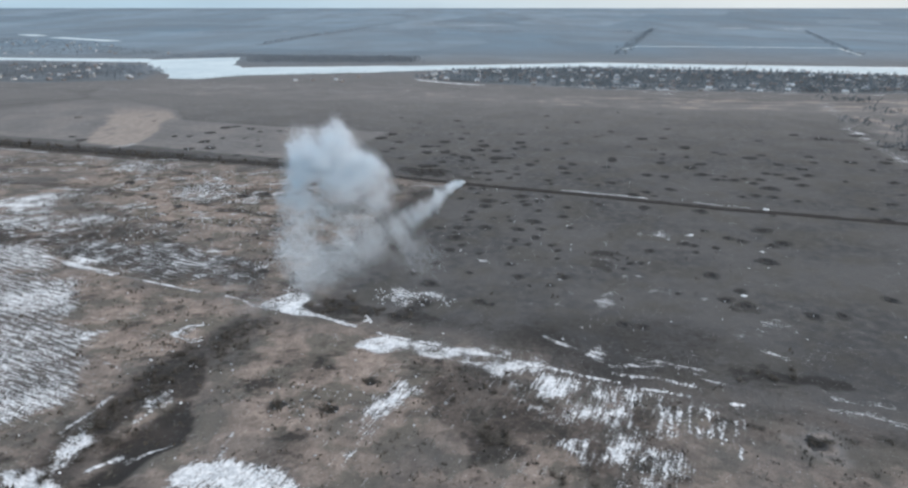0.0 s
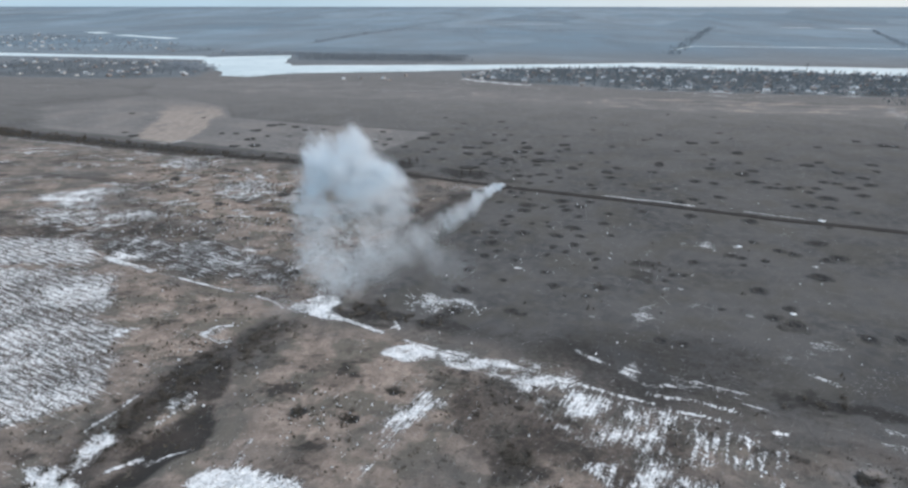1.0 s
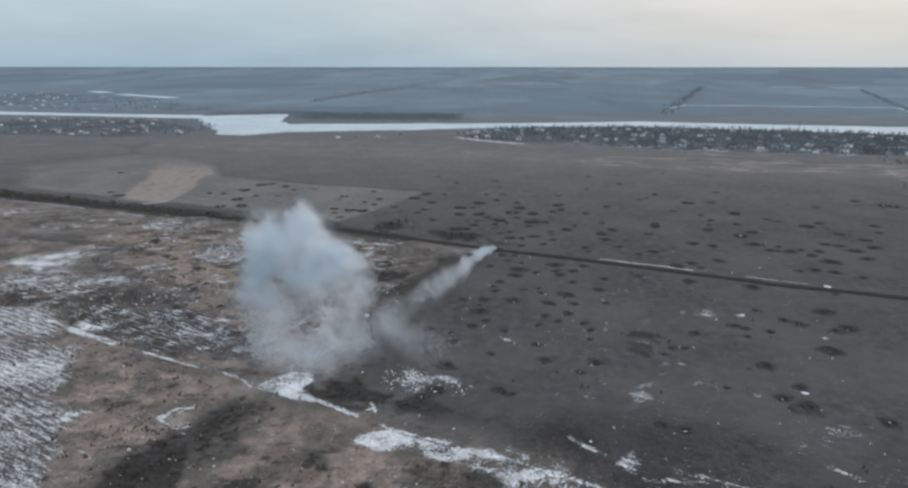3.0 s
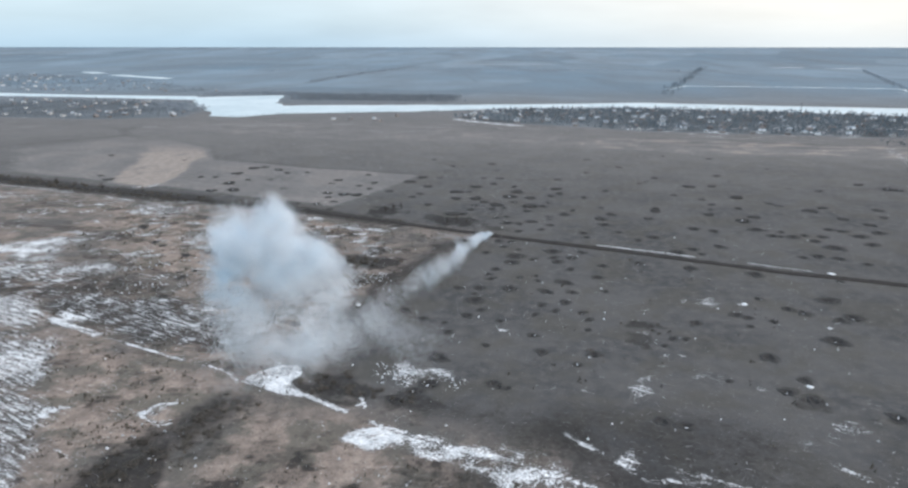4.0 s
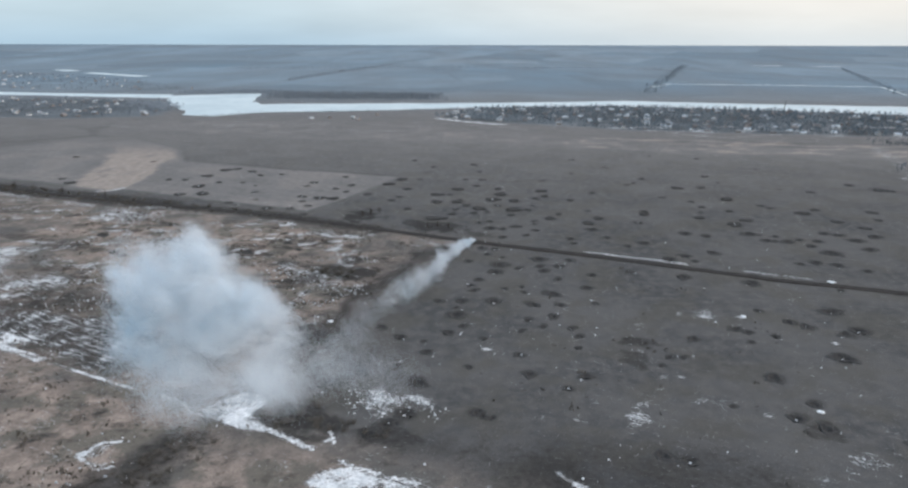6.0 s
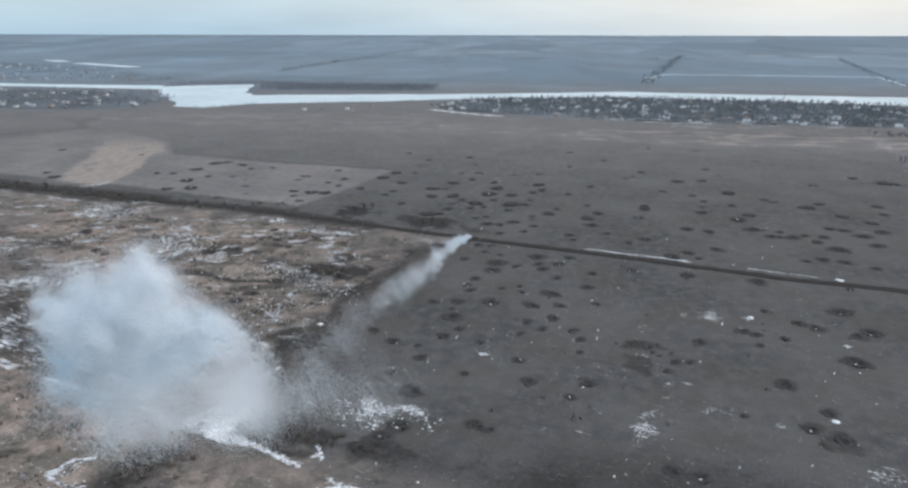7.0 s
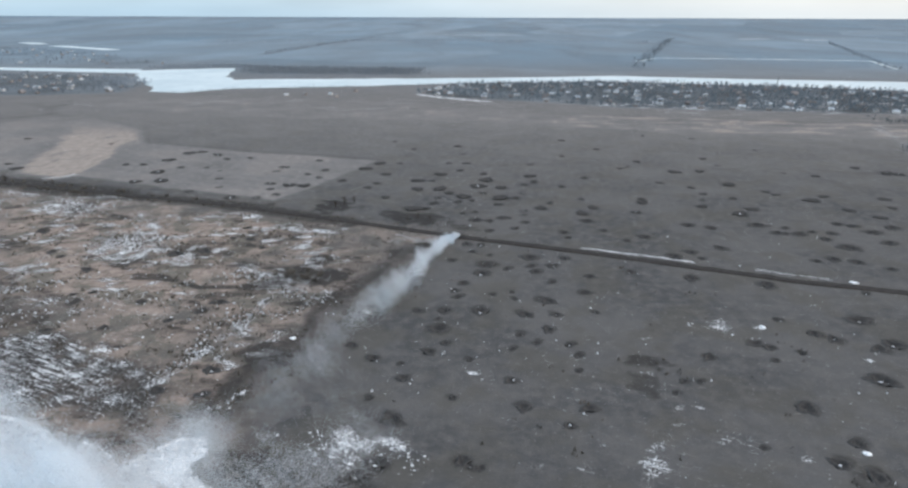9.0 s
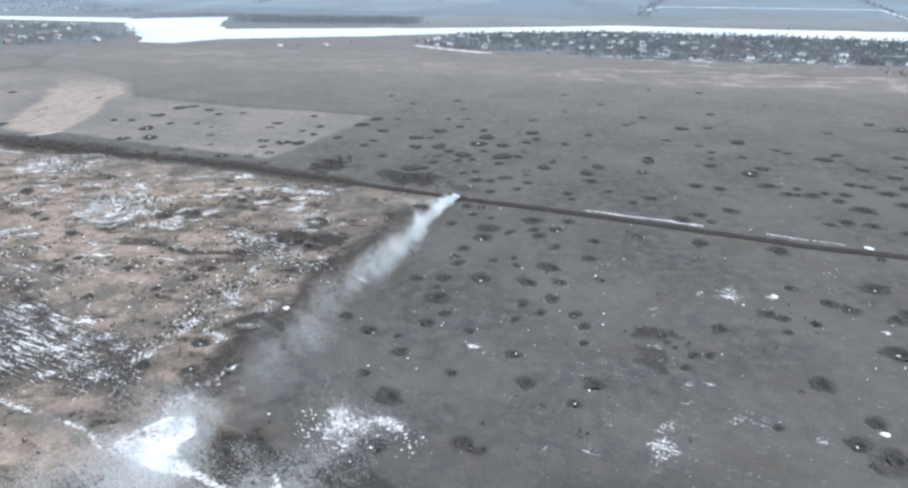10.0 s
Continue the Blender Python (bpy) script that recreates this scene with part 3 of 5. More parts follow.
    for pts in ([(328, 551), (335, 547), (322, 512), (317, 503)], [(314, 485), (310, 478)], [(299, 442), (304, 437), (300, 428)], [(486, 772), (496, 768)]):
        line(snow, pts, 2.6, 0.75, 0.6)
    blob(dark, 288, 503, 22, 9, -10, 0.42)
    blob(dark, 242, 514, 16, 6, -10, 0.32)
    # field paler with distance: haze put into the soil's colour
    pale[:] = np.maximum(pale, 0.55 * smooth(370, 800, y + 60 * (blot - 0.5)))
    # the far plain: haze painted into the ground's colour, deeper with distance
    far_haze[:] = smooth(850, 1750, y) * (0.88 + 0.40 * (fbm(x / 260 + 7, y / 800) - 0.5) + 0.30 * (fbm(x / 90 + 2, y / 300) - 0.5))
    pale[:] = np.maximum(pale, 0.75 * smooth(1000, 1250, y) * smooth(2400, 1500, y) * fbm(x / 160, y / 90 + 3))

    # snow
    area(snow, [(-215, 236), (-154, 229), (-141, 208), (-139, 194), (-122, 186), (-117, 164), (-112, 146), (-128, 134), (-230, 125)], 0.53 + 0.6 * (blot - 0.45), 4)
    area(snow, [(-190, 280), (-133, 273), (-88, 252), (-80, 219), (-128, 233), (-178, 252)], 0.33 + 0.8 * (spot - 0.45), 5)
    area(snow, [(-235, 268), (-186, 268), (-172, 240), (-230, 232)], 0.60, 6)
    area(snow, [(-172, 374), (-150, 378), (-134, 362), (-134, 342), (-150, 338), (-170, 352)], 0.48 + 0.9 * (spot - 0.45), 8, 1.4)
    area(snow, [(-85, 332), (-66, 322), (-56, 306), (-62, 300), (-82, 318)], 0.45 + 0.6 * (spot - 0.45), 4)
    line(snow, [(-88, 236), (-80, 262), (-70, 298)], 4, np.clip(0.36 + 1.0 * (spot - 0.45), 0, 0.7), 0.5)
    # loose lacy snow round the strip and down the slope
    area(snow, [(-25.2, 183.3), (0.3, 175.7), (28.5, 164.3), (46.5, 156.8), (54.4, 151.1), (46.8, 132.5), (35.2, 137), (18.4, 141.9), (10.2, 149.7), (-1.9, 161.2)], np.clip(0.24 + 1.7 * (spot - 0.5), 0.0, 0.62), 4, 1.0)
    area(snow, [(17.7, 147), (49.2, 149.7), (69.9, 147.1), (60.1, 124), (49.5, 128.1), (39, 116.3), (24.1, 112.7), (16.7, 130.2)], np.clip(0.12 + 1.7 * (spot - 0.5), 0.0, 0.55), 4, 1.0)
    area(snow, [(-33.8, 132.4), (-28.7, 149.6), (-21.8, 161.2), (-10.1, 158.2), (-14.4, 141.8), (-25.4, 132.4), (-31.6, 118.1), (-38.3, 112.7)], np.clip(0.15 + 1.8 * (spot - 0.5), 0.0, 0.6), 3, 1.0)
    area(dark, [(-15.1, 161.2), (10.9, 156.7), (27.4, 149.7), (48.4, 147), (39.5, 118.2), (24.1, 112.7), (15.3, 130.2), (2.9, 132.4), (-11.3, 137)], np.clip(0.55 + 1.2 * (blot - 0.45), 0.2, 0.9), 4, 1.0)
    line(snow, [(-141.9, 235.7), (-131.6, 230.7), (-114.9, 224.5), (-108.2, 221.2), (-94.5, 216.3), (-85, 212.7), (-77.1, 206.6)], 0.8, np.clip(0.62 + 1.2 * (spot - 0.5), 0.3, 0.9), 0.1)
    blob(snow, -209, 417, 26, 8, -18, 0.46)
    line(snow, [(54, 358.5), (76, 350.5), (98, 342)], 2.0, 0.62)
    line(snow, [(122, 334), (146, 324)], 1.8, 0.52)
    area(snow, [(-111.5, 121.4), (-104.4, 122.8), (-100.9, 121.4), (-96.9, 118), (-91.4, 115.1), (-81.7, 102.9), (-99.2, 102.8)], np.clip(0.96 + 1.3 * (ragged - 0.55), 0.5, 1.0), 1.2, 0.3)
    area(snow, [(-71.1, 115.1), (-70.9, 120.9), (-68.5, 124.9), (-64.1, 123.9), (-60.7, 125.9), (-54, 123.9), (-46.9, 122.3), (-41.8, 117.1), (-33.9, 102.9), (-67.7, 102.9)], np.clip(0.96 + 1.3 * (ragged - 0.55), 0.5, 1.0), 1.5, 0.3)
    area(snow, [(-101.3, 123.2), (-103.2, 131.2), (-102.7, 134.1), (-98.9, 135), (-94.3, 131.2), (-97.7, 127.5), (-97.1, 122.8), (-99.3, 120.9)], np.clip(0.47 + 1.8 * (spot - 0.5), 0.05, 0.88), 1.5, 0.3)
    line(snow, [(-106.1, 135), (-104.4, 139.8), (-102.8, 143.8), (-101.4, 151.5)], 1, np.clip(0.80 + 1.4 * (spot - 0.5), 0.3, 1.0), 0.25)
    area(snow, [(-103.6, 135.7), (-102.4, 143), (-99, 139.3), (-98.7, 134.6)], np.clip(0.46 + 1.3 * (spot - 0.5), 0.1, 0.8), 1.5, 0.3)
    area(snow, [(-93.7, 152.9), (-92.7, 157.5), (-87.8, 154.6), (-82.7, 150.1), (-84.5, 146.9), (-87.1, 144.8), (-90.9, 147.4)], np.clip(0.47 + 1.8 * (spot - 0.5), 0.05, 0.88), 1.5, 0.3)
    line(snow, [(-89.9, 138.8), (-88.3, 141.8), (-86.6, 146.4)], 0.7, np.clip(0.46 + 1.3 * (spot - 0.5), 0.1, 0.8), 0.25)
    line(snow, [(-91.7, 121.5), (-89.6, 123.8), (-88.7, 126.7), (-87.6, 128), (-84.7, 126.9), (-82.8, 126.9)], 1, np.clip(0.80 + 1.4 * (spot - 0.5), 0.3, 1.0), 0.25)
    area(snow, [(-88.7, 124.8), (-88.5, 128.4), (-85.2, 127.3), (-82.6, 126.5), (-84.7, 124.9)], np.clip(0.80 + 1.4 * (spot - 0.5), 0.3, 1.0), 0.8, 0.3)
    line(snow, [(-82.2, 128.2), (-80.6, 129.9), (-76, 131.7)], 0.7, np.clip(0.80 + 1.4 * (spot - 0.5), 0.3, 1.0), 0.25)
    line(snow, [(-63.2, 122.7), (-63, 128), (-63.1, 131.9), (-62.4, 135.1)], 1.2, np.clip(0.47 + 1.8 * (spot - 0.5), 0.05, 0.88), 0.25)
    area(snow, [(-37.4, 117.7), (-33.4, 127.6), (-30.4, 132.4), (-28, 131.3), (-32.2, 123.9), (-35.2, 117.7)], np.clip(0.47 + 1.8 * (spot - 0.5), 0.05, 0.88), 1.5, 0.3)
    area(snow, [(-32.7, 136.5), (-28.4, 146.9), (-23, 160.6), (-18.2, 155.8), (-20.4, 147), (-25.8, 136.5), (-29.9, 134.6)], np.clip(0.52 + 1.6 * (spot - 0.5), 0.15, 0.9), 2, 0.5)
    line(snow, [(-20.2, 149.6), (-17.2, 152.4), (-13.1, 159.7)], 1.4, np.clip(0.47 + 1.8 * (spot - 0.5), 0.05, 0.88), 0.6)
    area(snow, [(-40.2, 177.8), (-37.8, 183.7), (-30.6, 185.2), (-23.2, 181.5), (-21.9, 175.6), (-31.5, 173.5), (-36.2, 176.3)], np.clip(0.80 + 1.4 * (spot - 0.5), 0.3, 1.0), 1.2, 0.3)
    area(snow, [(-25.2, 183), (-12.2, 177.8), (-2.9, 176.4), (-2.6, 166.2), (-12, 170.2), (-20, 172.9)], np.clip(0.64 + 1.5 * (spot - 0.5), 0.25, 0.9), 1.5, 0.3)
    area(snow, [(-5, 176.4), (5.4, 172.2), (13.1, 170.2), (19.2, 164.3), (11.4, 161.8), (5, 160.6), (-3.1, 165.6)], np.clip(0.64 + 1.5 * (spot - 0.5), 0.25, 0.9), 1.5, 0.3)
    area(snow, [(10.8, 155.8), (16.4, 161.8), (28.4, 161.8), (27.8, 155.9), (18, 149.1)], np.clip(0.64 + 1.5 * (spot - 0.5), 0.25, 0.9), 1.5, 0.3)
    area(snow, [(18.4, 147), (27.5, 154.7), (40, 159.7), (47.6, 154.7), (43.8, 147), (33.4, 141.9), (24.4, 141.9)], np.clip(0.46 + 1.3 * (spot - 0.5), 0.1, 0.8), 3, 0.8)
    line(snow, [(-52.3, 199.6), (-41.3, 192.4), (-29.1, 185.2), (-12.2, 178.9)], 1, np.clip(0.47 + 1.8 * (spot - 0.5), 0.05, 0.88), 0.1)
    line(snow, [(0.3, 174.3), (15.4, 167.9), (28.1, 162.5), (38.9, 158.5)], 0.9, np.clip(0.80 + 1.4 * (spot - 0.5), 0.3, 1.0), 0.1)
    line(snow, [(44.5, 155.3), (50.4, 153.6), (56.4, 151.6)], 0.8, np.clip(0.80 + 1.4 * (spot - 0.5), 0.3, 1.0), 0.1)
    area(snow, [(15.9, 131.3), (18.8, 136.1), (24.7, 133.8), (23.6, 128.1), (21.1, 123.5)], np.clip(0.47 + 1.8 * (spot - 0.5), 0.05, 0.88), 1.5, 0.3)
    area(snow, [(25.5, 132.4), (31.8, 135.2), (42, 130.7), (41.3, 121.6), (37.3, 124), (29.1, 115.2), (24, 115.2), (27.9, 124)], np.clip(0.47 + 1.8 * (spot - 0.5), 0.05, 0.88), 2, 0.7)
    line(snow, [(48.6, 149.7), (45.8, 141.9), (41.6, 134.3)], 0.55, np.clip(0.70 + 1.2 * (spot - 0.5), 0.2, 1.0), 0.3)
    line(snow, [(50.4, 147.6), (46.8, 138)], 0.55, np.clip(0.70 + 1.2 * (spot - 0.5), 0.2, 1.0), 0.3)
    line(snow, [(51.6, 144.9), (47.5, 134.3)], 0.55, np.clip(0.70 + 1.2 * (spot - 0.5), 0.2, 1.0), 0.3)
    line(snow, [(54.7, 147), (50.2, 134.7)], 0.55, np.clip(0.70 + 1.2 * (spot - 0.5), 0.2, 1.0), 0.3)
    line(snow, [(53.5, 138.2), (51.3, 132)], 0.55, np.clip(0.70 + 1.2 * (spot - 0.5), 0.2, 1.0), 0.3)
    line(snow, [(60.3, 147.6), (57, 140.4)], 0.55, np.clip(0.70 + 1.2 * (spot - 0.5), 0.2, 1.0), 0.3)
    line(snow, [(61.6, 143.9), (56, 130.7)], 0.55, np.clip(0.70 + 1.2 * (spot - 0.5), 0.2, 1.0), 0.3)
    line(snow, [(57.7, 138.2), (54.8, 133.1)], 0.55, np.clip(0.70 + 1.2 * (spot - 0.5), 0.2, 1.0), 0.3)
    line(snow, [(67.9, 147.8), (64, 135.2)], 0.55, np.clip(0.70 + 1.2 * (spot - 0.5), 0.2, 1.0), 0.3)
    line(snow, [(63.6, 139.9), (58.5, 125)], 0.55, np.clip(0.70 + 1.2 * (spot - 0.5), 0.2, 1.0), 0.3)
    line(snow, [(33.6, 159.7), (29.9, 146.5)], 0.55, np.clip(0.70 + 1.2 * (spot - 0.5), 0.2, 1.0), 0.3)
    line(snow, [(35.9, 158.2), (36, 149.1)], 0.55, np.clip(0.70 + 1.2 * (spot - 0.5), 0.2, 1.0), 0.3)
    line(snow, [(43.7, 158.2), (40.1, 147)], 0.55, np.clip(0.70 + 1.2 * (spot - 0.5), 0.2, 1.0), 0.3)
    line(snow, [(40.9, 156.7), (37.7, 148.3)], 0.55, np.clip(0.70 + 1.2 * (spot - 0.5), 0.2, 1.0), 0.3)
    line(snow, [(65.9, 147.8), (69.3, 147.3)], 0.9, np.clip(0.80 + 1.4 * (spot - 0.5), 0.3, 1.0), 0.1)
    line(snow, [(37.8, 168.2), (54.5, 166.9), (64, 164.1)], 1.3, np.clip(0.46 + 1.3 * (spot - 0.5), 0.1, 0.8), 0.4)
    line(snow, [(38.6, 164.3), (52.3, 159.7), (60, 155.9)], 1.1, np.clip(0.46 + 1.3 * (spot - 0.5), 0.1, 0.8), 0.4)
    line(snow, [(61.3, 161.9), (64.9, 158.2), (69.5, 156.8)], 1, np.clip(0.47 + 1.8 * (spot - 0.5), 0.05, 0.88), 0.4)
    line(snow, [(20, 184.1), (25.9, 177.8)], 1.5, np.clip(0.46 + 1.3 * (spot - 0.5), 0.1, 0.8), 0.4)
    line(snow, [(85.1, 176.5), (92.4, 170.6)], 1.4, np.clip(0.46 + 1.3 * (spot - 0.5), 0.1, 0.8), 0.4)
    line(snow, [(95.7, 149.8), (108.3, 147.1)], 2, 0.40, 0.4)
    line(snow, [(93, 144.5), (100.2, 143.7), (106, 138.3)], 2, 0.42, 0.4)
    line(snow, [(47.2, 171.6), (59.4, 166.3)], 1.6, np.clip(0.46 + 1.3 * (spot - 0.5), 0.1, 0.8), 0.4)
    area(snow, [(30.7, 173.6), (36.4, 180), (38.7, 175), (35.8, 169.5)], np.clip(0.47 + 1.8 * (spot - 0.5), 0.05, 0.88), 1.5, 0.3)
    area(snow, [(81.3, 186.1), (85.9, 190.1), (86.2, 185.4), (82.1, 182.3)], np.clip(0.46 + 1.3 * (spot - 0.5), 0.1, 0.8), 1.5, 0.3)
    area(snow, [(89, 188.5), (93.9, 190.9), (93.4, 186.9), (89, 185.4)], np.clip(0.46 + 1.3 * (spot - 0.5), 0.1, 0.8), 1.5, 0.3)
    line(snow, [(-391.4, 487.9), (-341.7, 471.8), (-297.7, 456.8)], 1.6, 0.80, 0.1)
    line(snow, [(-270.2, 447.3), (-241.9, 438.4)], 1.8, 0.66, 0.2)
    line(snow, [(-260.1, 475.8), (-252.3, 491.5)], 1.8, 0.55, 0.2)
    line(snow, [(-291.6, 371.5), (-285.4, 382.9), (-279.2, 401)], 2.2, np.clip(0.46 + 1.3 * (spot - 0.5), 0.1, 0.8), 0.5)
    line(snow, [(-275.9, 410.6), (-270.6, 424.1), (-256.7, 426.9)], 2.6, np.clip(0.47 + 1.8 * (spot - 0.5), 0.05, 0.88), 0.4)
    area(snow, [(-236, 416.8), (-213.4, 415.2), (-200.7, 406.8), (-222, 402.2)], np.clip(0.46 + 1.3 * (spot - 0.5), 0.1, 0.8), 3, 0.6)
    line(snow, [(-197.4, 422.9), (-180.9, 417.6)], 1.6, np.clip(0.47 + 1.8 * (spot - 0.5), 0.05, 0.88), 0.3)
    line(snow, [(-168.8, 370.2), (-158.2, 356.4), (-143.6, 342.8)], 1.4, np.clip(0.47 + 1.8 * (spot - 0.5), 0.05, 0.88), 0.4)
    area(snow, [(-178.6, 411.5), (-161.5, 402.2), (-133.2, 358.3), (-138.2, 352.1), (-157.6, 374.9)], np.clip(0.46 + 1.3 * (spot - 0.5), 0.1, 0.8), 3, 0.6)
    area(snow, [(-260.1, 322.7), (-255.5, 342.3), (-240.7, 355), (-218.9, 354.2), (-222.7, 338), (-219.5, 319.7), (-214.4, 305.1), (-229.9, 307.5), (-244.2, 321.8)], np.clip(0.66 + 1.1 * (spot - 0.5), 0.2, 1.0), 9, 1.2)
    area(snow, [(-232.3, 287.6), (-255.7, 317), (-232.5, 311.1), (-214.4, 306.9), (-196.3, 313.8), (-183.3, 314.7), (-170.7, 308.3), (-186.2, 295.1), (-205.3, 285.6)], np.clip(0.44 + 0.9 * (spot - 0.45), 0.1, 0.7), 4, 0.8)
    line(snow, [(-181.5, 255.5), (-165.1, 245.7), (-156.2, 241.2), (-140.9, 235.2)], 2.4, np.clip(0.80 + 1.4 * (spot - 0.5), 0.3, 1.0), 0.15)
    area(snow, [(-172.8, 257.4), (-155.6, 250.6), (-154.1, 244.2), (-164.4, 246.9)], np.clip(0.80 + 1.4 * (spot - 0.5), 0.3, 1.0), 1.5, 0.3)
    line(snow, [(-131.6, 230.7), (-123.4, 227.8), (-114.9, 224.5)], 1.2, np.clip(0.80 + 1.4 * (spot - 0.5), 0.3, 1.0), 0.1)
    line(snow, [(-108.2, 221.2), (-94.5, 216.3)], 0.9, np.clip(0.47 + 1.8 * (spot - 0.5), 0.05, 0.88), 0.1)
    line(snow, [(-90.7, 214.8), (-85.2, 213.1)], 0.9, np.clip(0.47 + 1.8 * (spot - 0.5), 0.05, 0.88), 0.1)
    line(snow, [(-80.6, 208.4), (-77.6, 204.6)], 0.8, np.clip(0.47 + 1.8 * (spot - 0.5), 0.05, 0.88), 0.1)
    area(snow, [(-99.6, 186.9), (-95.6, 191.3), (-88.9, 193.6), (-88.7, 189), (-88, 183.1), (-89.8, 181.4), (-95.5, 183.2)], np.clip(0.47 + 1.8 * (spot - 0.5), 0.05, 0.88), 1, 0.4)
    line(snow, [(-98.5, 186.3), (-94.9, 191.7), (-88.8, 193.2)], 0.8, np.clip(0.80 + 1.4 * (spot - 0.5), 0.3, 1.0), 0.2)
    line(snow, [(-97.8, 185.7), (-89.8, 181.4), (-87, 182.8)], 0.8, np.clip(0.80 + 1.4 * (spot - 0.5), 0.3, 1.0), 0.2)
    line(snow, [(-147.7, 221.1), (-143.7, 214), (-142.4, 206.7), (-141.8, 201.4)], 0.9, np.clip(0.47 + 1.8 * (spot - 0.5), 0.05, 0.88), 0.2)
    area(snow, [(-131.1, 183.2), (-132.5, 190), (-124.1, 187.8), (-120.1, 188.8), (-122.8, 184.5), (-122.5, 181.2)], np.clip(0.47 + 1.8 * (spot - 0.5), 0.05, 0.88), 1.2, 0.3)
    line(snow, [(-111.7, 168.6), (-104, 164.2), (-97.6, 161.6)], 0.7, np.clip(0.46 + 1.3 * (spot - 0.5), 0.1, 0.8), 0.3)
    area(snow, [(-77.8, 206.2), (-75.4, 211.7), (-68.7, 218.7), (-62.7, 219.1), (-59.4, 212.5), (-62.1, 208.1), (-53.7, 198.7), (-61.6, 198.9), (-70.6, 203.5)], np.clip(0.96 + 1.3 * (ragged - 0.55), 0.5, 1.0), 0.9, 0.2)
    line(snow, [(-60.7, 203.5), (-51, 197.5), (-41.2, 191.9)], 1.5, 0.80, 0.15)
    line(snow, [(-41.2, 191.9), (-38.7, 195.5), (-37, 197.8)], 1, np.clip(0.47 + 1.8 * (spot - 0.5), 0.05, 0.88), 0.2)
    line(snow, [(-38.6, 199.9), (-36.1, 195.4)], 0.7, np.clip(0.80 + 1.4 * (spot - 0.5), 0.3, 1.0), 0.2)
    line(snow, [(-60.7, 212.8), (-55.6, 208.6)], 0.7, np.clip(0.47 + 1.8 * (spot - 0.5), 0.05, 0.88), 0.2)
    line(snow, [(-69, 222.3), (-65.8, 227.2), (-62.5, 232.5), (-60.5, 238)], 0.9, np.clip(0.46 + 1.3 * (spot - 0.5), 0.1, 0.8), 0.6)
    area(snow, [(-33.1, 216.9), (-31.7, 228.3), (-23.7, 222), (-14.6, 220.5), (-7.4, 213.8), (-13.1, 213.4), (-19.3, 218), (-26.8, 207.2)], np.clip(0.46 + 1.3 * (spot - 0.5), 0.15, 0.8), 2, 0.6)
    for cx, cy, rx, ry, turn, amount in (
            (45, 211, 2.2, 4, 66, 0.56), (88, 281, 5, 6, 110, 0.52), (101, 281, 2, 2.4, 0, 0.62), (98, 193, 6, 3, -22, 0.42), (-109, 400, 6, 3, -15, 0.72), (-67, 379, 6, 2.4, -20, 0.72), (-58, 384, 3, 1.8, 0, 0.6), (55, 250.5, 1.2, 2.2, 60, 0.6), (6, 250, 2, 1.2, -20, 0.65), (-33, 289, 1.4, 2, 50, 0.6), (124, 262, 1.5, 2.2, 0, 0.55)):
        blob(snow, cx, cy, rx, ry, turn, amount, 0.5)
    for cx, cy, q in CRUMBS:
        blob(snow, cx, cy, 2.6 * q, 1.3 * q, 20 * q, 0.42, 1.3)
    line(snow, [(390, 702), (343, 578), (319, 512), (298, 431)], 8, 0.30 + 0.4 * (spot - 0.4), 0.8)
    line(pale, [(410, 740), (343, 578), (319, 512), (290, 400)], 14, 0.22, 1.0)
    blob(pale, 80, 131, 6.5, 6.0, 0, 0.9, 0.6)
    # thin flecks of snow over rough ground and field
    mess = smooth(0.44, 0.62, fbm(x / 22 + 4, y / 11 + 8)) * smooth(0.42, 0.66, fbm(x / 5 + 12, y / 3.2))
    flecks = near * (0.03 + 0.20 * smooth(0.5, 0.74, spot) * smooth(0.40, 0.60, blot) + 0.56 * mess * smooth(0.1, 0.5, grass) * np.where(x > -140, smooth(222, 240, y), smooth(150, 200, y)) * smooth(520, 430, y))
    snow[:] = np.maximum(snow, flecks * (0.55 + 0.45 * grass))
    # snow along the far plain and by the villages
    line(snow, [(-60, 935), (10, 880), (25, 872)], 9, 0.75, 0.5)
    line(snow, [(1050, 2900), (1500, 2790)], 26, 0.7, 0.5)
    line(snow, [(-220, 3050), (260, 3100)], 30, 0.45, 0.5)
    snow[:] = np.maximum(snow, smooth(720, 820, y) * smooth(1000, 850, y) * (0.26 + 0.28 * smooth(50, 200, x)) * smooth(0.50, 0.66, fbm(x / 22 + 8, y / 9)))

    dark[:] = np.maximum(dark, 0.62 * smooth(0.28, 0.48, snow) * (y < 520))
    # dark ground: gully, belts, scorched patches, wheel-worn track, craters' spray
    area(dark, [(-190, 280), (-133, 273), (-88, 252), (-80, 219), (-128, 233), (-178, 252)], 0.88 + 0.9 * (spot - 0.45), 6, 1.2)
    area(dark, [(-235, 300), (-186, 302), (-140, 285), (-150, 262), (-230, 262)], 0.62 + 0.9 * (spot - 0.45), 7, 1.2)
    area(dark, [(-172, 374), (-150, 378), (-134, 362), (-120, 352), (-134, 338), (-170, 352)], 0.45 + 0.8 * (spot - 0.4), 8, 1.4)
    area(dark, GULLY, 1.0, 2.2, 0.55)
    line(dark, SHRUB_BELT, 13, 0.68, 0.9, 0.15)
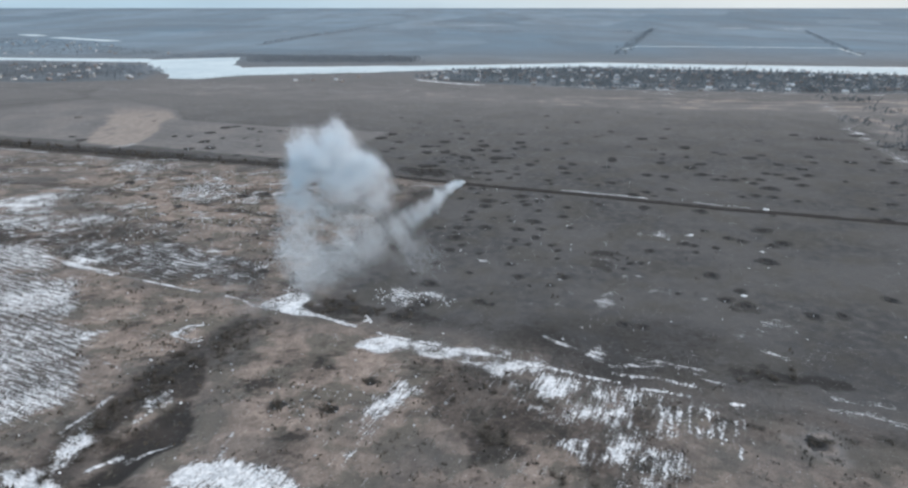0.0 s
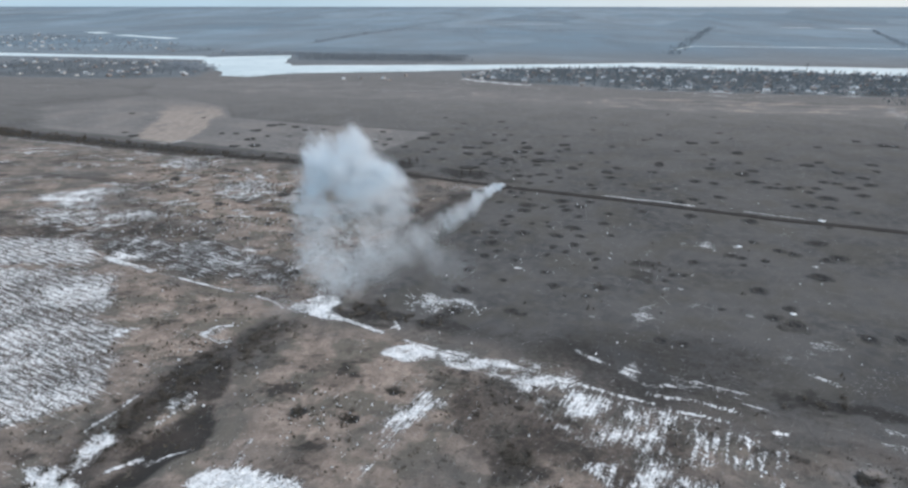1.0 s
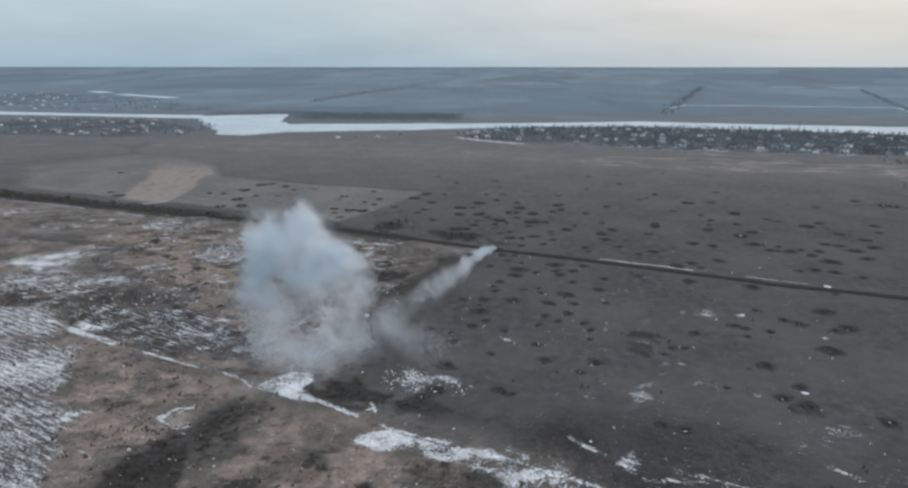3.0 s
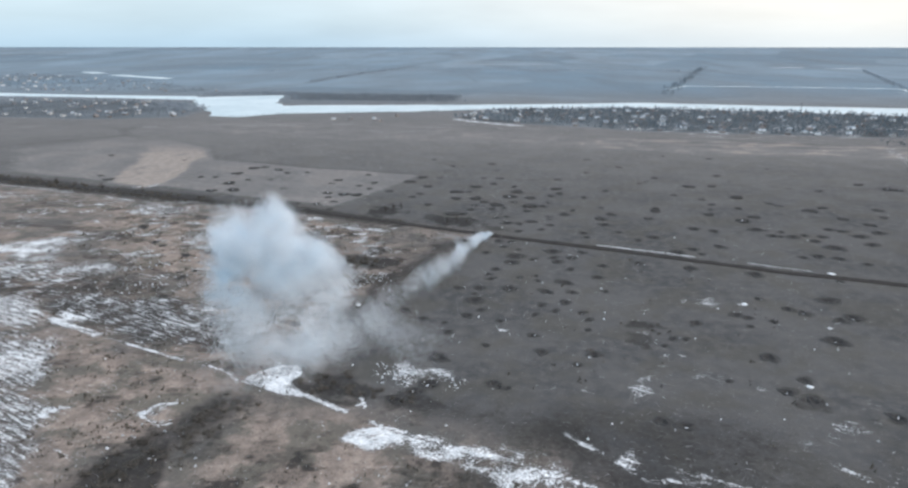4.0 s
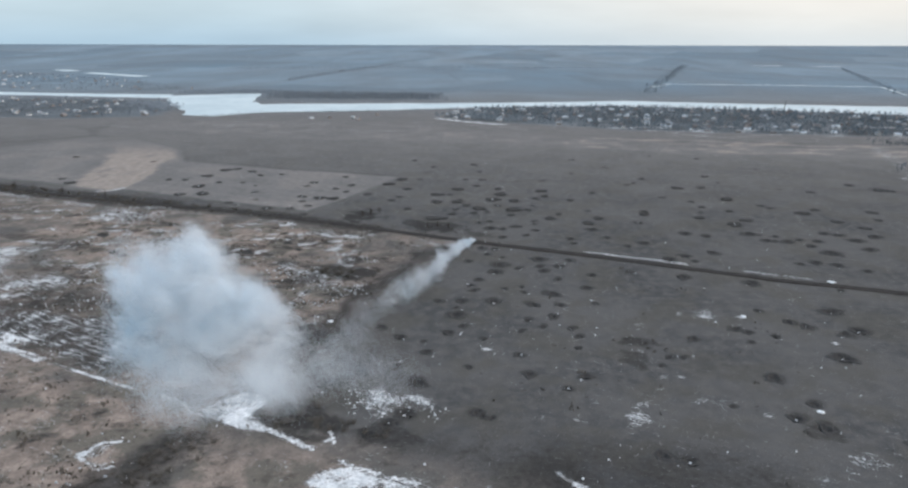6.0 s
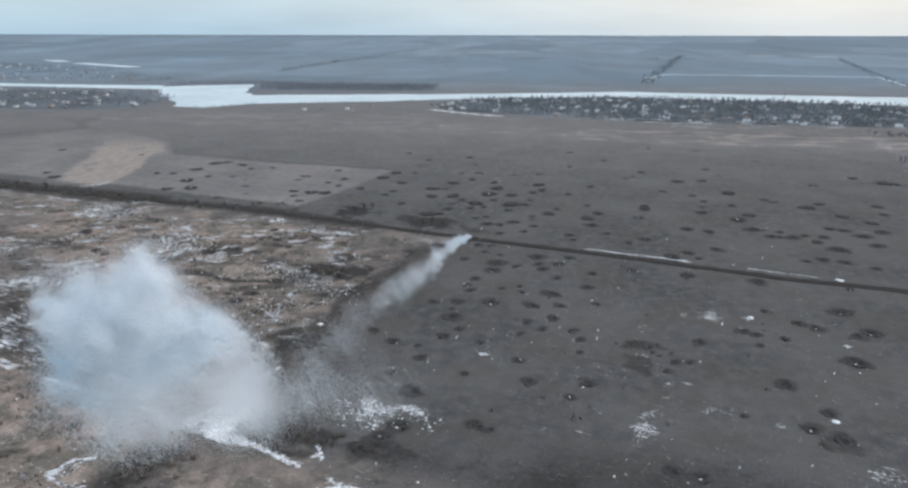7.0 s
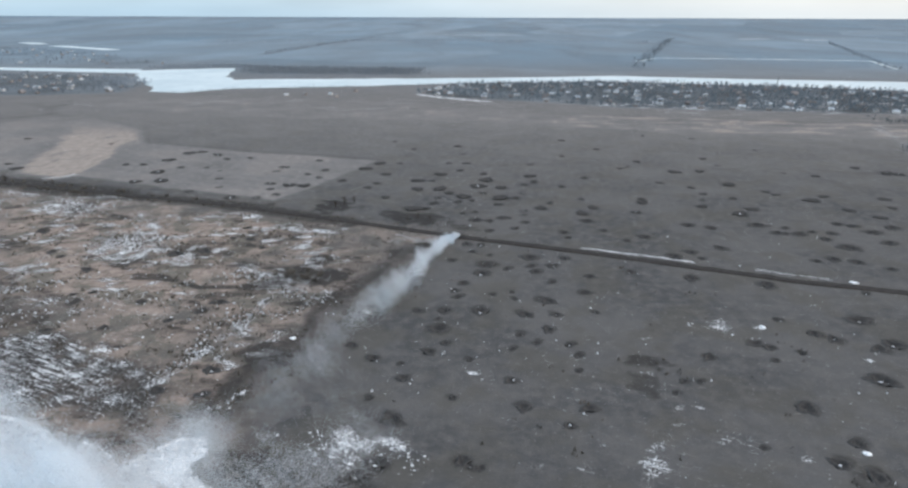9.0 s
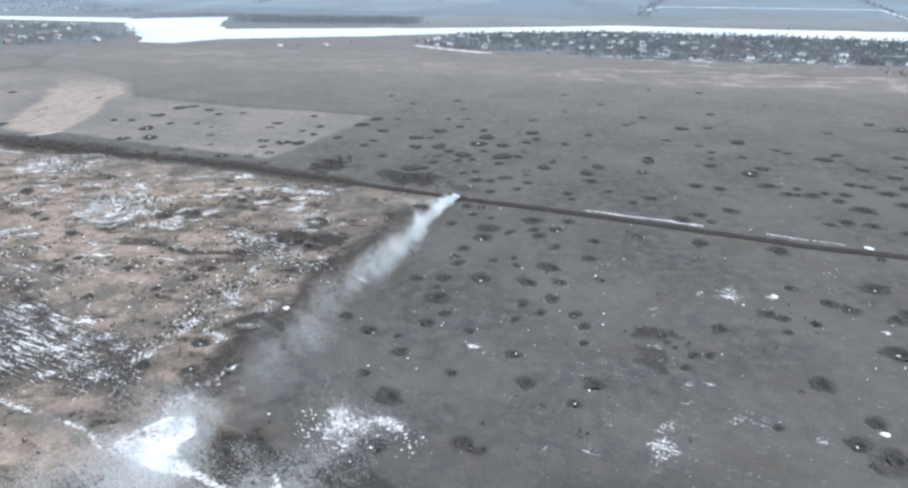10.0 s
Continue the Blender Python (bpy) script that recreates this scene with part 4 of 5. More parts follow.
    line(dark, [(-78, 310), (-71, 316), (-65, 328), (-58, 341)], 8, 0.95, 1.0)
    line(dark, [(-106, 314), (-94, 310), (-78, 309)], 3, 0.85, 0.8)
    line(dark, [(-128, 319), (-110, 317)], 3.2, 0.85, 0.8)
    line(dark, DIRT_TRACK, 11, np.clip(0.4 + 1.4 * (blot - 0.3), 0.35, 0.8), 1.4, 0.0)
    line(dark, ROAD, 4.0, 0.62, 0.4)
    line(dark, ROAD[:4], 20.0, 0.80, 0.6)
    line(dark, ROAD[3:6], 12.0, 0.75, 0.6)
    area(dark, [(-30, 196), (30, 205), (110, 190), (190, 165), (190, 90), (104, 131), (60, 148), (0, 170)], 0.24 + 0.36 * smooth(110, 45, x) + 0.6 * (blot - 0.5), 14, 1.5)
    area(dark, [(-101.2, 149.5), (-97.7, 164.2), (-87.4, 170.1), (-83.4, 178.4), (-76.5, 152.3), (-83.3, 149.6), (-89.7, 146.4), (-92.4, 136.4), (-94.2, 130.1), (-99.3, 135.7)], 0.86, 2.0, 0.5)
    area(dark, [(-14, 172), (16, 158), (22, 140), (10, 128), (-6, 136), (-14, 154)], 0.55, 6, 1.4)
    line(dark, [(0, 170), (60, 148), (110, 131), (170, 112)], 8, 0.45, 0.9)
    for cx, cy, rx, ry, turn, amount in (
            (-49, 206, 11, 9, 0, 0.75), (-26, 199, 10, 7, -20, 0.72), (1, 157, 15, 9, -15, 0.66), (1, 131, 8, 6, 0, 0.75), (88, 159, 17, 6, -15, 0.85),
            (57, 258, 7, 8, -20, 0.72), (51, 245, 5, 7, 0, 0.62), (93, 203, 5, 6, 60, 0.62), (-58, 321, 16, 8, -10, 1.0), (-72, 312, 6, 6, 0, 0.9), (-112, 350, 15, 8, -15, 0.7), (-118, 362, 9, 5, 0, 0.6), (-121, 321, 12, 4, -10, 0.8), (-88, 301, 8, 4, 0, 0.7), (-65, 422, 12, 16, 0, 0.95), (-24, 402, 17, 10, -20, 0.85),
            (-60, 256, 9, 13, 20, 0.9), (-87, 345, 12, 10, 0, 0.4), (-40, 335, 20, 22, 0, 0.42), (20, 132, 8, 14, 60, 0.5), (-128, 260, 16, 7, -25, 0.62),
            (-196, 262, 18, 8, -25, 0.66), (-150, 243, 14, 6, -25, 0.6), (-118, 256, 12, 6, -25, 0.6), (2, 386, 12, 5, -20, 0.6), (104, 131, 14, 5, -20, 0.55)):
        blob(dark, cx, cy, rx, ry, turn, amount)
    # dark patches of the rough ground, strengthened to paint in the smoke's shadow
    patches = smooth(0.50, 0.68, fbm(x / 16 + 60, y / 9 + 20)) * 0.50 + smooth(0.52, 0.70, fbm(x / 4 + 70, y / 2.6)) * 0.40
    dark[:] = np.maximum(dark, near * smooth(0.05, 0.5, grass) * patches * smooth(560, 420, y))
    for cx, cy, r in CRATERS:
        k = np.nonzero((np.abs(x - cx) < 4 * r) & (np.abs(y - cy) < 4 * r))[0]
        d = np.hypot(wx[k] - cx - (wx[k] - x[k]) * 0.6, wy[k] - cy - (wy[k] - y[k]) * 0.6) / r
        dark[k] = np.maximum(dark[k], (0.66 if cy < 385 else 0.62) * smooth(2.4, 0.8, d))
        snow[k] *= smooth(0.9, 2.2, d)
    # dark gardens of the villages, tinted with the same painted haze
    for pts, amount in ((VILLAGE, 0.62), (HAMLET, 0.50), (FAR_VILLAGE, 0.36)):
        area(dark, pts, amount + 0.6 * (fbm(x / 40, y / 60 + 4) - 0.5), 10, 1.0)
        area(far_haze, pts, 0.45, 10, 1.0)
    # darker fallow patches
    dark[:] = np.maximum(dark, 0.30 * smooth(1150, 1500, y) * smooth(0.46, 0.68, fbm(x / 150 + 5, y / 520 + 2)))
    # hedges and field borders of the far plain
    for pts, width, amount in (
            ([(-522, 1788), (-485, 2390), (-382, 2956)], 22, 0.5), ([(-900, 2500), (-200, 2650), (700, 2600)], 16, 0.4), ([(-700, 3300), (900, 3420)], 26, 0.4),
            ([(-60, 1800), (-160, 2600)], 12, 0.3), ([(500, 2050), (1500, 1930)], 14, 0.35), ([(-575, 560), (-480, 700), (-430, 740), (-470, 860)], 7, 0.5), ([(-232, 594), (-58, 541)], 4, 0.3)):
        line(dark, pts, width, amount, 0.3)

    # heights: slight waves, the gully, the craters' pits, and a rise fitted so the plain's edge meets the camera's
    # skyline
    z = near * (0.5 * (fbm(x / 40, y / 40) - 0.5) + 0.22 * (fbm(x / 3, y / 3 + 9) - 0.5))
    z -= 1.6 * smooth(-3, 5, poly_dist(x, y, GULLY)) * (np.abs(x) < 200)
    for cx, cy, r in CRATERS:
        if cy < 400:
            k = np.nonzero((np.abs(x - cx) < 2 * r) & (np.abs(y - cy) < 2 * r))[0]
            z[k] -= (0.40 * r + 0.35) * smooth(1.12, 0.75, np.hypot(x[k] - cx, y[k] - cy) / r)
    z += 76.0 * smooth(2300, 5600, y) / smooth(2300, 5600, 4900)

    # direction of the furrows: two families, at right angles
    turn = np.where((y < 166) & (x > -70) & (x < 75) & (y < 176 - 0.3 * x), radians(66), radians(-25))
    drilled = np.maximum(smooth(-88, -112, x) * smooth(330, 300, y), np.maximum(0.9 * (turn > 0), np.maximum(0.3 + 0.7 * (y > 400), 0.8 * smooth(10, 30, x))))
    c, s = np.cos(turn), np.sin(turn)
    u, v = x * c + y * s, y * c - x * s

    me = bpy.data.meshes.new("ground")
    me.vertices.add(nx * ny)
    me.vertices.foreach_set("co", np.stack((x, y, z), 1).astype(np.float32).ravel())
    i = np.arange(nx * ny, dtype=np.int32).reshape(ny, nx)
    q = np.stack((i[:-1, :-1], i[:-1, 1:], i[1:, 1:], i[1:, :-1]), -1).reshape(-1, 4)
    n = len(q)
    me.loops.add(4 * n)
    me.loops.foreach_set("vertex_index", q.ravel())
    me.polygons.add(n)
    me.polygons.foreach_set("loop_start", np.arange(0, 4 * n, 4, dtype=np.int32))
    me.polygons.foreach_set("loop_total", np.full(n, 4, dtype=np.int32))
    me.polygons.foreach_set("use_smooth", np.ones(n, dtype=bool))
    me.materials.append(M_GROUND)
    me.update(calc_edges=True)
    for key, val in (("snow", snow), ("dark", dark), ("grass", grass), ("pale", pale), ("far_haze", far_haze)):
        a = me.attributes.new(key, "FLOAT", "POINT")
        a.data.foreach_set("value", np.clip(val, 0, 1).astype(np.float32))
    a = me.attributes.new("furrow", "FLOAT_VECTOR", "POINT")
    a.data.foreach_set("vector", np.stack((u, v, drilled), 1).astype(np.float32).ravel())
    return tagged(new("ground", me), "grey-brown winter fields streaked with thin snow", "ground", kind="structure")


build_ground()


def sheet(name, pts, z, mat, label, category, wobble=0.0, step=14.0):
    """A flat sheet with an uneven shore, cut from an outline."""
    out = []
    for (x0, y0), (x1, y1) in zip(pts, pts[1:] + pts[:1]):
        k = max(1, int(math.hypot(x1 - x0, y1 - y0) / step))
        for j in range(k):
            px, py = x0 + (x1 - x0) * j / k, y0 + (y1 - y0) * j / k
            o = noise.noise_vector(Vector((px / 40, py / 40, 3)))
            out.append((px + wobble * o.x, py + wobble * o.y))
    bm = bmesh.new()
    f = bm.faces.new([bm.verts.new((px, py, z)) for px, py in out])
    if f.normal.z < 0 or f.calc_area() and sum(a[0] * b[1] - b[0] * a[1] for a, b in zip(out, out[1:] + out[:1])) < 0:
        bmesh.ops.reverse_faces(bm, faces=[f])
    bmesh.ops.triangulate(bm, faces=[f])
    r = bmesh.ops.extrude_face_region(bm, geom=bm.faces[:])
    bmesh.ops.translate(bm, vec=(0, 0, -0.5), verts=[g for g in r["geom"] if isinstance(g, bmesh.types.BMVert)])
    bmesh.ops.recalc_face_normals(bm, faces=bm.faces[:])
    me = bpy.data.meshes.new(name)
    bm.to_mesh(me)
    me.materials.append(mat)
    return tagged(new(name, me), label, category, kind="structure")


sheet("lake", [(-513, 1108), (-560, 1215), (-590, 1290), (-444, 1349), (-398, 1173), (-363, 1126), (-83, 1161), (-76, 1062), (-200, 1024), (-322, 996), (-373, 945), (-424, 956), (-446, 1012)],
      0.35, M_ICE, "frozen lake with pale blue-white ice", "lake", 10)
sheet("river", [(-84, 1158), (91, 1185), (250, 1224), (464, 1176), (689, 1142), (1000, 1080), (1000, 950), (611, 1014), (426, 1080), (229, 1127), (85, 1112), (-77, 1064)],
      0.3, M_ICE, "frozen river covered with white snow", "river", 5)
sheet("river", [(-1400, 1440), (-880, 1336), (-604, 1312), (-560, 1225), (-836, 1276), (-1400, 1330)],
      0.3, M_ICE, "frozen upper arm of the river", "river", 6)


def lane(pts, width, label, category, name):
    left, right = [], []
    for i, p in enumerate(pts):
        a, b = pts[max(i - 1, 0)], pts[min(i + 1, len(pts) - 1)]
        d = Vector((b[0] - a[0], b[1] - a[1])).normalized()
        left.append((p[0] - d.y * width / 2, p[1] + d.x * width / 2))
        right.append((p[0] + d.y * width / 2, p[1] - d.x * width / 2))
    return sheet(name, left + right[::-1], 0.3, M_ICE, label, category, 2.0, 40)


lane([(385, 1590), (455, 1716), (680, 1693), (930, 1640)], 13, "snow-covered straight lane between far fields", "lane", "lane")
lane([(930, 1640), (880, 1510), (838, 1395)], 8, "snow-covered lane beside a hedge", "lane", "lane")
lane([(-1560, 2440), (-1420, 2300)], 50, "narrow frozen pond on the far plain", "pond", "pond")
lane([(-1300, 2190), (-1150, 2080), (-1003, 1972)], 44, "narrow frozen pond below the far village", "pond", "pond")


def build_road():
    """A muddy field road with low overgrown banks on both sides."""
    pts = []
    for (x0, y0), (x1, y1) in zip(ROAD, ROAD[1:]):
        k = int(math.hypot(x1 - x0, y1 - y0) / 2.0)
        pts += [(x0 + (x1 - x0) * j / k, y0 + (y1 - y0) * j / k) for j in range(k)]
    def strip(profile, mat, name):
        vs, fs = [], []
        for i, (px, py) in enumerate(pts):
            qx, qy = pts[min(i + 1, len(pts) - 1)]
            rx, ry = pts[max(i - 1, 0)]
            d = Vector((qx - rx, qy - ry)).normalized()
            nn = Vector((-d.y, d.x))
            for off, h in profile:
                w = noise.noise(Vector((px / 5, py / 5, off)))
                o = off + 0.35 * w
                vs.append((px + nn.x * o, py + nn.y * o, h + (0.18 * w if h > 0.2 else 0)))
        m = len(profile)
        for i in range(len(pts) - 1):
            for j in range(m - 1):
                a = i * m + j
                fs.append((a, a + m, a + m + 1, a + 1))
        me = mesh_of(name, vs, fs, mat, True)
        return me
    road = tagged(new("road", strip([(-1.3, -0.3), (-1.2, 0.30), (-0.7, 0.25), (0, 0.30), (0.7, 0.25), (1.2, 0.30), (1.3, -0.3)], M_ROAD, "road")),
                  "straight muddy field road, dark and rutted", "road", kind="structure")
    for side in (-1, 1):
        prof = [(side * 1.25, 0.1), (side * 1.5, 0.42), (side * 1.8, 0.38), (side * 2.3, -0.3)]
        if side > 0:
            prof = prof[::-1]
        child("bank", strip(prof, M_BANK, "bank"), road, "low bank of dark dead grass")


build_road()


# ---------------------------------------------------------------- craters
def crater_mesh(seed, deep):
    r = random.Random(seed)
    ph = [r.uniform(0, 6.28) for _ in range(4)]
    segs = 28
    vs = [(0, 0, -0.40 if deep else 0.06)]
    for rad, h in ((0.35, -0.36), (0.7, -0.16), (0.95, 0.04), (1.1, 0.08), (1.3, 0.05), (1.5, 0.02), (1.6, -0.1)):
        for k in range(segs):
            a = 2 * math.pi * k / segs
            wob = 1 + (0.16 * math.sin(2 * a + ph[0]) + 0.13 * math.sin(3 * a + ph[1]) + 0.11 * math.sin(5 * a + ph[2]) + 0.09 * math.sin(8 * a + ph[3])) * (rad / 1.3)
            z = h if deep or h > 0 or rad > 2 else 0.06 + 0.05 * rad
            vs.append((rad * wob * math.cos(a), rad * wob * math.sin(a), z + r.uniform(-0.025, 0.025)))
    fs = [(0, 1 + k, 1 + (k + 1) % segs) for k in range(segs)]
    for ring in range(6):
        for k in range(segs):
            a, b = 1 + ring * segs + k, 1 + ring * segs + (k + 1) % segs
            fs.append((a, a + segs, b + segs, b))
    me = mesh_of("crater", vs, fs, M_CRATER, True)
    a = me.attributes.new("edge", "FLOAT", "POINT")
    a.data.foreach_set("value", [0.0] + [e for e in (0, 0, 0.05, 0.2, 0.6, 0.95, 1.0) for _ in range(segs)])
    return me


def snow_cap_mesh(seed, deep):
    r = random.Random(seed)
    base = -0.42 if deep else 0.02
    vs, segs = [(0.05, -0.05, base + 0.16)], 9
    for rad, h in ((0.14, 0.10), (0.27, 0.02)):
        for k in range(segs):
            a = 2 * math.pi * k / segs
            q = rad * r.uniform(0.6, 1.35)
            vs.append((q * math.cos(a), q * 0.7 * math.sin(a), base + h + (0.05 if deep else 0.02)))
    fs = [(0, 1 + k, 1 + (k + 1) % segs) for k in range(segs)]
    fs += [(1 + k, 1 + segs + k, 1 + segs + (k + 1) % segs, 1 + (k + 1) % segs) for k in range(segs)]
    return mesh_of("snow_cap", vs, fs, M_SNOW, True)


CR_DEEP = [crater_mesh(s, True) for s in range(5)]
CR_FLAT = [crater_mesh(s + 20, False) for s in range(5)]
CAP_DEEP, CAP_FLAT = [snow_cap_mesh(s, True) for s in range(3)], [snow_cap_mesh(s, False) for s in range(3)]
prng = random.Random(5)
for cx, cy, r in CRATERS:
    deep = cy < 400
    ob = new("shell_crater", prng.choice(CR_DEEP if deep else CR_FLAT))
    ob.matrix_basis = pose(cx, cy, 0.05, 0, 0, prng.uniform(0, 360)) @ Matrix.Diagonal((r * prng.uniform(0.72, 1.0), r * prng.uniform(0.62, 0.9), 0.8 * r, 1)) @ Matrix.Scale(1.0 if deep else 0.94, 4)
    snowy = prng.random() < 0.24
    size = "wide" if r > 2.6 else "small" if r < 1.4 else "shallow"
    tagged(ob, size + (" shell crater ringed by dark thrown earth, old snow inside" if snowy else " shell crater ringed by dark thrown earth"), "crater", "craters in the field")
    if snowy:
        child("snow_cap", prng.choice(CAP_DEEP if deep else CAP_FLAT), ob, "small heap of old snow")


# ---------------------------------------------------------------- snow drifts and clods
def drift(cx, cy, w, d, h, turn, seed, label):
    r = random.Random(seed)
    segs, vs = 14, [(0, 0, h)]
    for rad, f in ((0.45, 0.8), (0.8, 0.4), (1.0, 0.0), (1.02, -0.5)):
        for k in range(segs):
            a = 2 * math.pi * k / segs
            q = rad * (1 + r.uniform(-0.42, 0.42))
            vs.append((q * w / 2 * math.cos(a), q * d / 2 * math.sin(a), h * f * r.uniform(0.8, 1.2)))
    fs = [(0, 1 + k, 1 + (k + 1) % segs) for k in range(segs)]
    for ring in range(3):
        fs += [(1 + ring * segs + k, 1 + (ring + 1) * segs + k, 1 + (ring + 1) * segs + (k + 1) % segs, 1 + ring * segs + (k + 1) % segs) for k in range(segs)]
    ob = new("snow_drift", mesh_of("snow_drift", vs, fs, M_SNOW, True))
    ob.matrix_basis = pose(cx, cy, 0.08, 0, 0, turn)
    return tagged(ob, label, "snow drift", "snow drifts")


for i, (cx, cy, w, d, turn) in enumerate(((-54, 270, 1.9, 1.6, 0), (154, 321.5, 2.8, 3.0, 0), (98, 215.5, 1.6, 1.9, 30), (101.5, 282, 1.6, 2.2, 20), (-111, 399, 3.2, 1.6, -12), (-66, 379.5, 3.2, 1.4, -20))):
    drift(cx, cy, w, d, 0.22, turn, i, "small white snow drift on bare ground")


def build_clods():
    """White clods of frozen snow and chalky earth thrown over the fields."""
    r = np.random.default_rng(21)
    n = 600
    spots = np.array(CRATERS)[r.integers(0, 120, 90)]
    x = np.concatenate((r.uniform(-35, 185, 110), np.where(r.random(300) < 0.6, r.uniform(-150, 60, 300), r.normal(-95, 30, 300)), r.uniform(-110, 60, 100), spots[:, 0] + r.normal(0, 2.4, 90)))
    y = np.concatenate((180 + 220 * r.random(110) ** 1.3, np.where(r.random(300) < 0.5, r.uniform(112, 330, 300), r.normal(285, 45, 300)), r.uniform(112, 200, 100), spots[:, 1] + r.normal(0, 2.0, 90)))
    s = 0.08 + 0.36 * r.random(n) ** 5
    co = []
    for cx, cy, q in zip(x, y, s):
        a0 = r.uniform(0, 6.28)
        ring = [(cx + q * math.cos(a0 + k * 1.2566) * r.uniform(0.7, 1.3), cy + q * math.sin(a0 + k * 1.2566) * r.uniform(0.7, 1.3), -0.05) for k in range(5)]
        top = (cx, cy, 0.25 + q * r.uniform(0.4, 0.9))
        for k in range(5):
            co += [ring[k], ring[(k + 1) % 5], top]
    tagged(new("snow_clods", tri_mesh("snow_clods", np.array(co), M_SNOW)), "scattered white clods of frozen snow", "snow clods", kind="stuff")


build_clods()


def build_snow_tufts():
    """Snow caught on tufts, rubble and furrow crests: upright crusty lumps, thick in some patches."""
    r = np.random.default_rng(44)
    spots = []
    # x, y, half width, half depth, turn, how many
    for cx, cy, rx, ry, turn, n in (
            (-209, 417, 26, 9, -18, 170), (-154, 364, 13, 11, -20, 300), (-203, 362, 9, 4, -20, 40), (-142, 363, 7, 8, 0, 70), (-86, 321, 9, 6, -20, 120), (-60, 304, 10, 4.5, -24, 130),
            (-106, 314, 4, 3, 0, 34), (-158, 313, 9, 3, 10, 60), (-170, 305, 9, 4, 0, 50), (-65, 379, 7, 2.5, -20, 40), (-111, 402, 5, 1.8, -18, 46), (-76, 262, 4, 3, 60, 40), (-130, 352, 22, 16, 0, 90),
            (-112, 300, 40, 26, 0, 160), (-86, 282, 14, 12, 0, 70), (-150, 285, 30, 18, 0, 130), (-30, 214, 12, 7, -22, 170), (-14, 213, 9, 4, -22, 80), (-46, 150, 24, 18, 0, 150), (-92, 176, 18, 20, 0, 90)):
        a = radians(turn)
        n = int(0.55 * n)
        u, v = r.normal(0, 0.5, n) * rx, r.normal(0, 0.5, n) * ry
        spots += [(cx + p * math.cos(a) - q * math.sin(a), cy + p * math.sin(a) + q * math.cos(a)) for p, q in zip(u, v)]
    for pts, n, wide in (([(-89, 245), (-84, 251), (-82, 263), (-83, 271), (-79, 281), (-73, 288), (-59, 286), (-53, 298), (-51, 306)], 190, 1.6), ([(-70, 220), (-66, 227), (-62, 232), (-60, 238)], 50, 1.0), ([(-330, 440), (-250, 420), (-170, 392), (-110, 376)], 120, 6.0)):
        for f in r.random(n):
            px, py = along(pts, f)
            spots.append((px + wide * r.normal(), py + wide * r.normal()))
    co, dirt = [], []
    for cx, cy in spots:
        # a dark weed clump or clod of earth added by each lump, partly as shadow
        for _ in range(1 if cx < -40 else 0):
            ex, ey, w = cx + 0.9 * r.normal(), cy + 1.2 * r.normal(), r.uniform(0.2, 0.55)
            for k in range(4):
                a = r.uniform(0, 6.28)
                bx, by = ex + 0.5 * w * r.normal(), ey + 0.5 * w * r.normal()
                dirt += [(bx - w * math.cos(a), by - w * math.sin(a), -0.1), (bx + w * math.cos(a), by + w * math.sin(a), -0.1), (bx + 0.3 * w * r.normal(), by, w * r.uniform(0.9, 1.6))]
        q = 0.10 + 0.30 * r.random() ** 2.5
        h = q * r.uniform(0.7, 1.5)
        a0, st = r.uniform(0, 6.28), r.uniform(0.7, 2.2)
        ring = [(cx + st * q * math.cos(a0 + k * 1.0472) * r.uniform(0.6, 1.3), cy + q * math.sin(a0 + k * 1.0472) * r.uniform(0.6, 1.3), -0.1) for k in range(6)]
        mid = [(cx + 0.6 * (p[0] - cx) + 0.1 * q * r.normal(), cy + 0.6 * (p[1] - cy), 0.12 + h * r.uniform(0.5, 0.9)) for p in ring]
        top = (cx + 0.15 * q, cy, 0.15 + h)
        for k in range(6):
            j = (k + 1) % 6
            co += [ring[k], ring[j], mid[j], ring[k], mid[j], mid[k], mid[k], mid[j], top]
    tagged(new("rubble_weeds", tri_mesh("rubble_weeds", np.array(dirt), M_SCRUB)), "dark weeds and clods of torn earth, partly standing in for shadow", "weeds", kind="stuff")
    tagged(new("snow_tufts", tri_mesh("snow_tufts", np.array(co), M_OLDSNOW)), "crusty white snow caught on tufts and rubble", "snow tufts", kind="stuff")


def build_tussocks():
    """Dark tufts of dead grass and weeds, too many to count."""
    r = np.random.default_rng(33)
    co = []
    made = 0
    while made < 5600:
        cx, cy = r.uniform(-230, 110), r.uniform(110, 400)
        if cy > 165 - 0.33 * cx and cx > -60 + (cy - 200) * 0.28:
            if r.random() > 0.10:
                continue
        if fbm(np.array([cx / 9 + 50]), np.array([cy / 6]), 3)[0] < 0.47:
            continue
        made += 1
        q = r.uniform(0.14, 0.34) * (1 + 1.8 * r.random() ** 5)
        for k in range(4):
            a = r.uniform(0, 6.28)
            bx, by = cx + q * r.normal(), cy + q * r.normal()
            co += [(bx - 0.5 * q * math.cos(a), by - 0.5 * q * math.sin(a), -0.1), (bx + 0.5 * q * math.cos(a), by + 0.5 * q * math.sin(a), -0.1), (bx + 0.4 * q * r.normal(), by + 0.4 * q * r.normal(), q * r.uniform(1.0, 2.0))]
    tagged(new("weed_tussocks", tri_mesh("weed_tussocks", np.array(co), M_SCRUB)), "dark tufts of dead grass and weeds", "weeds", kind="stuff")


build_snow_tufts()
build_tussocks()


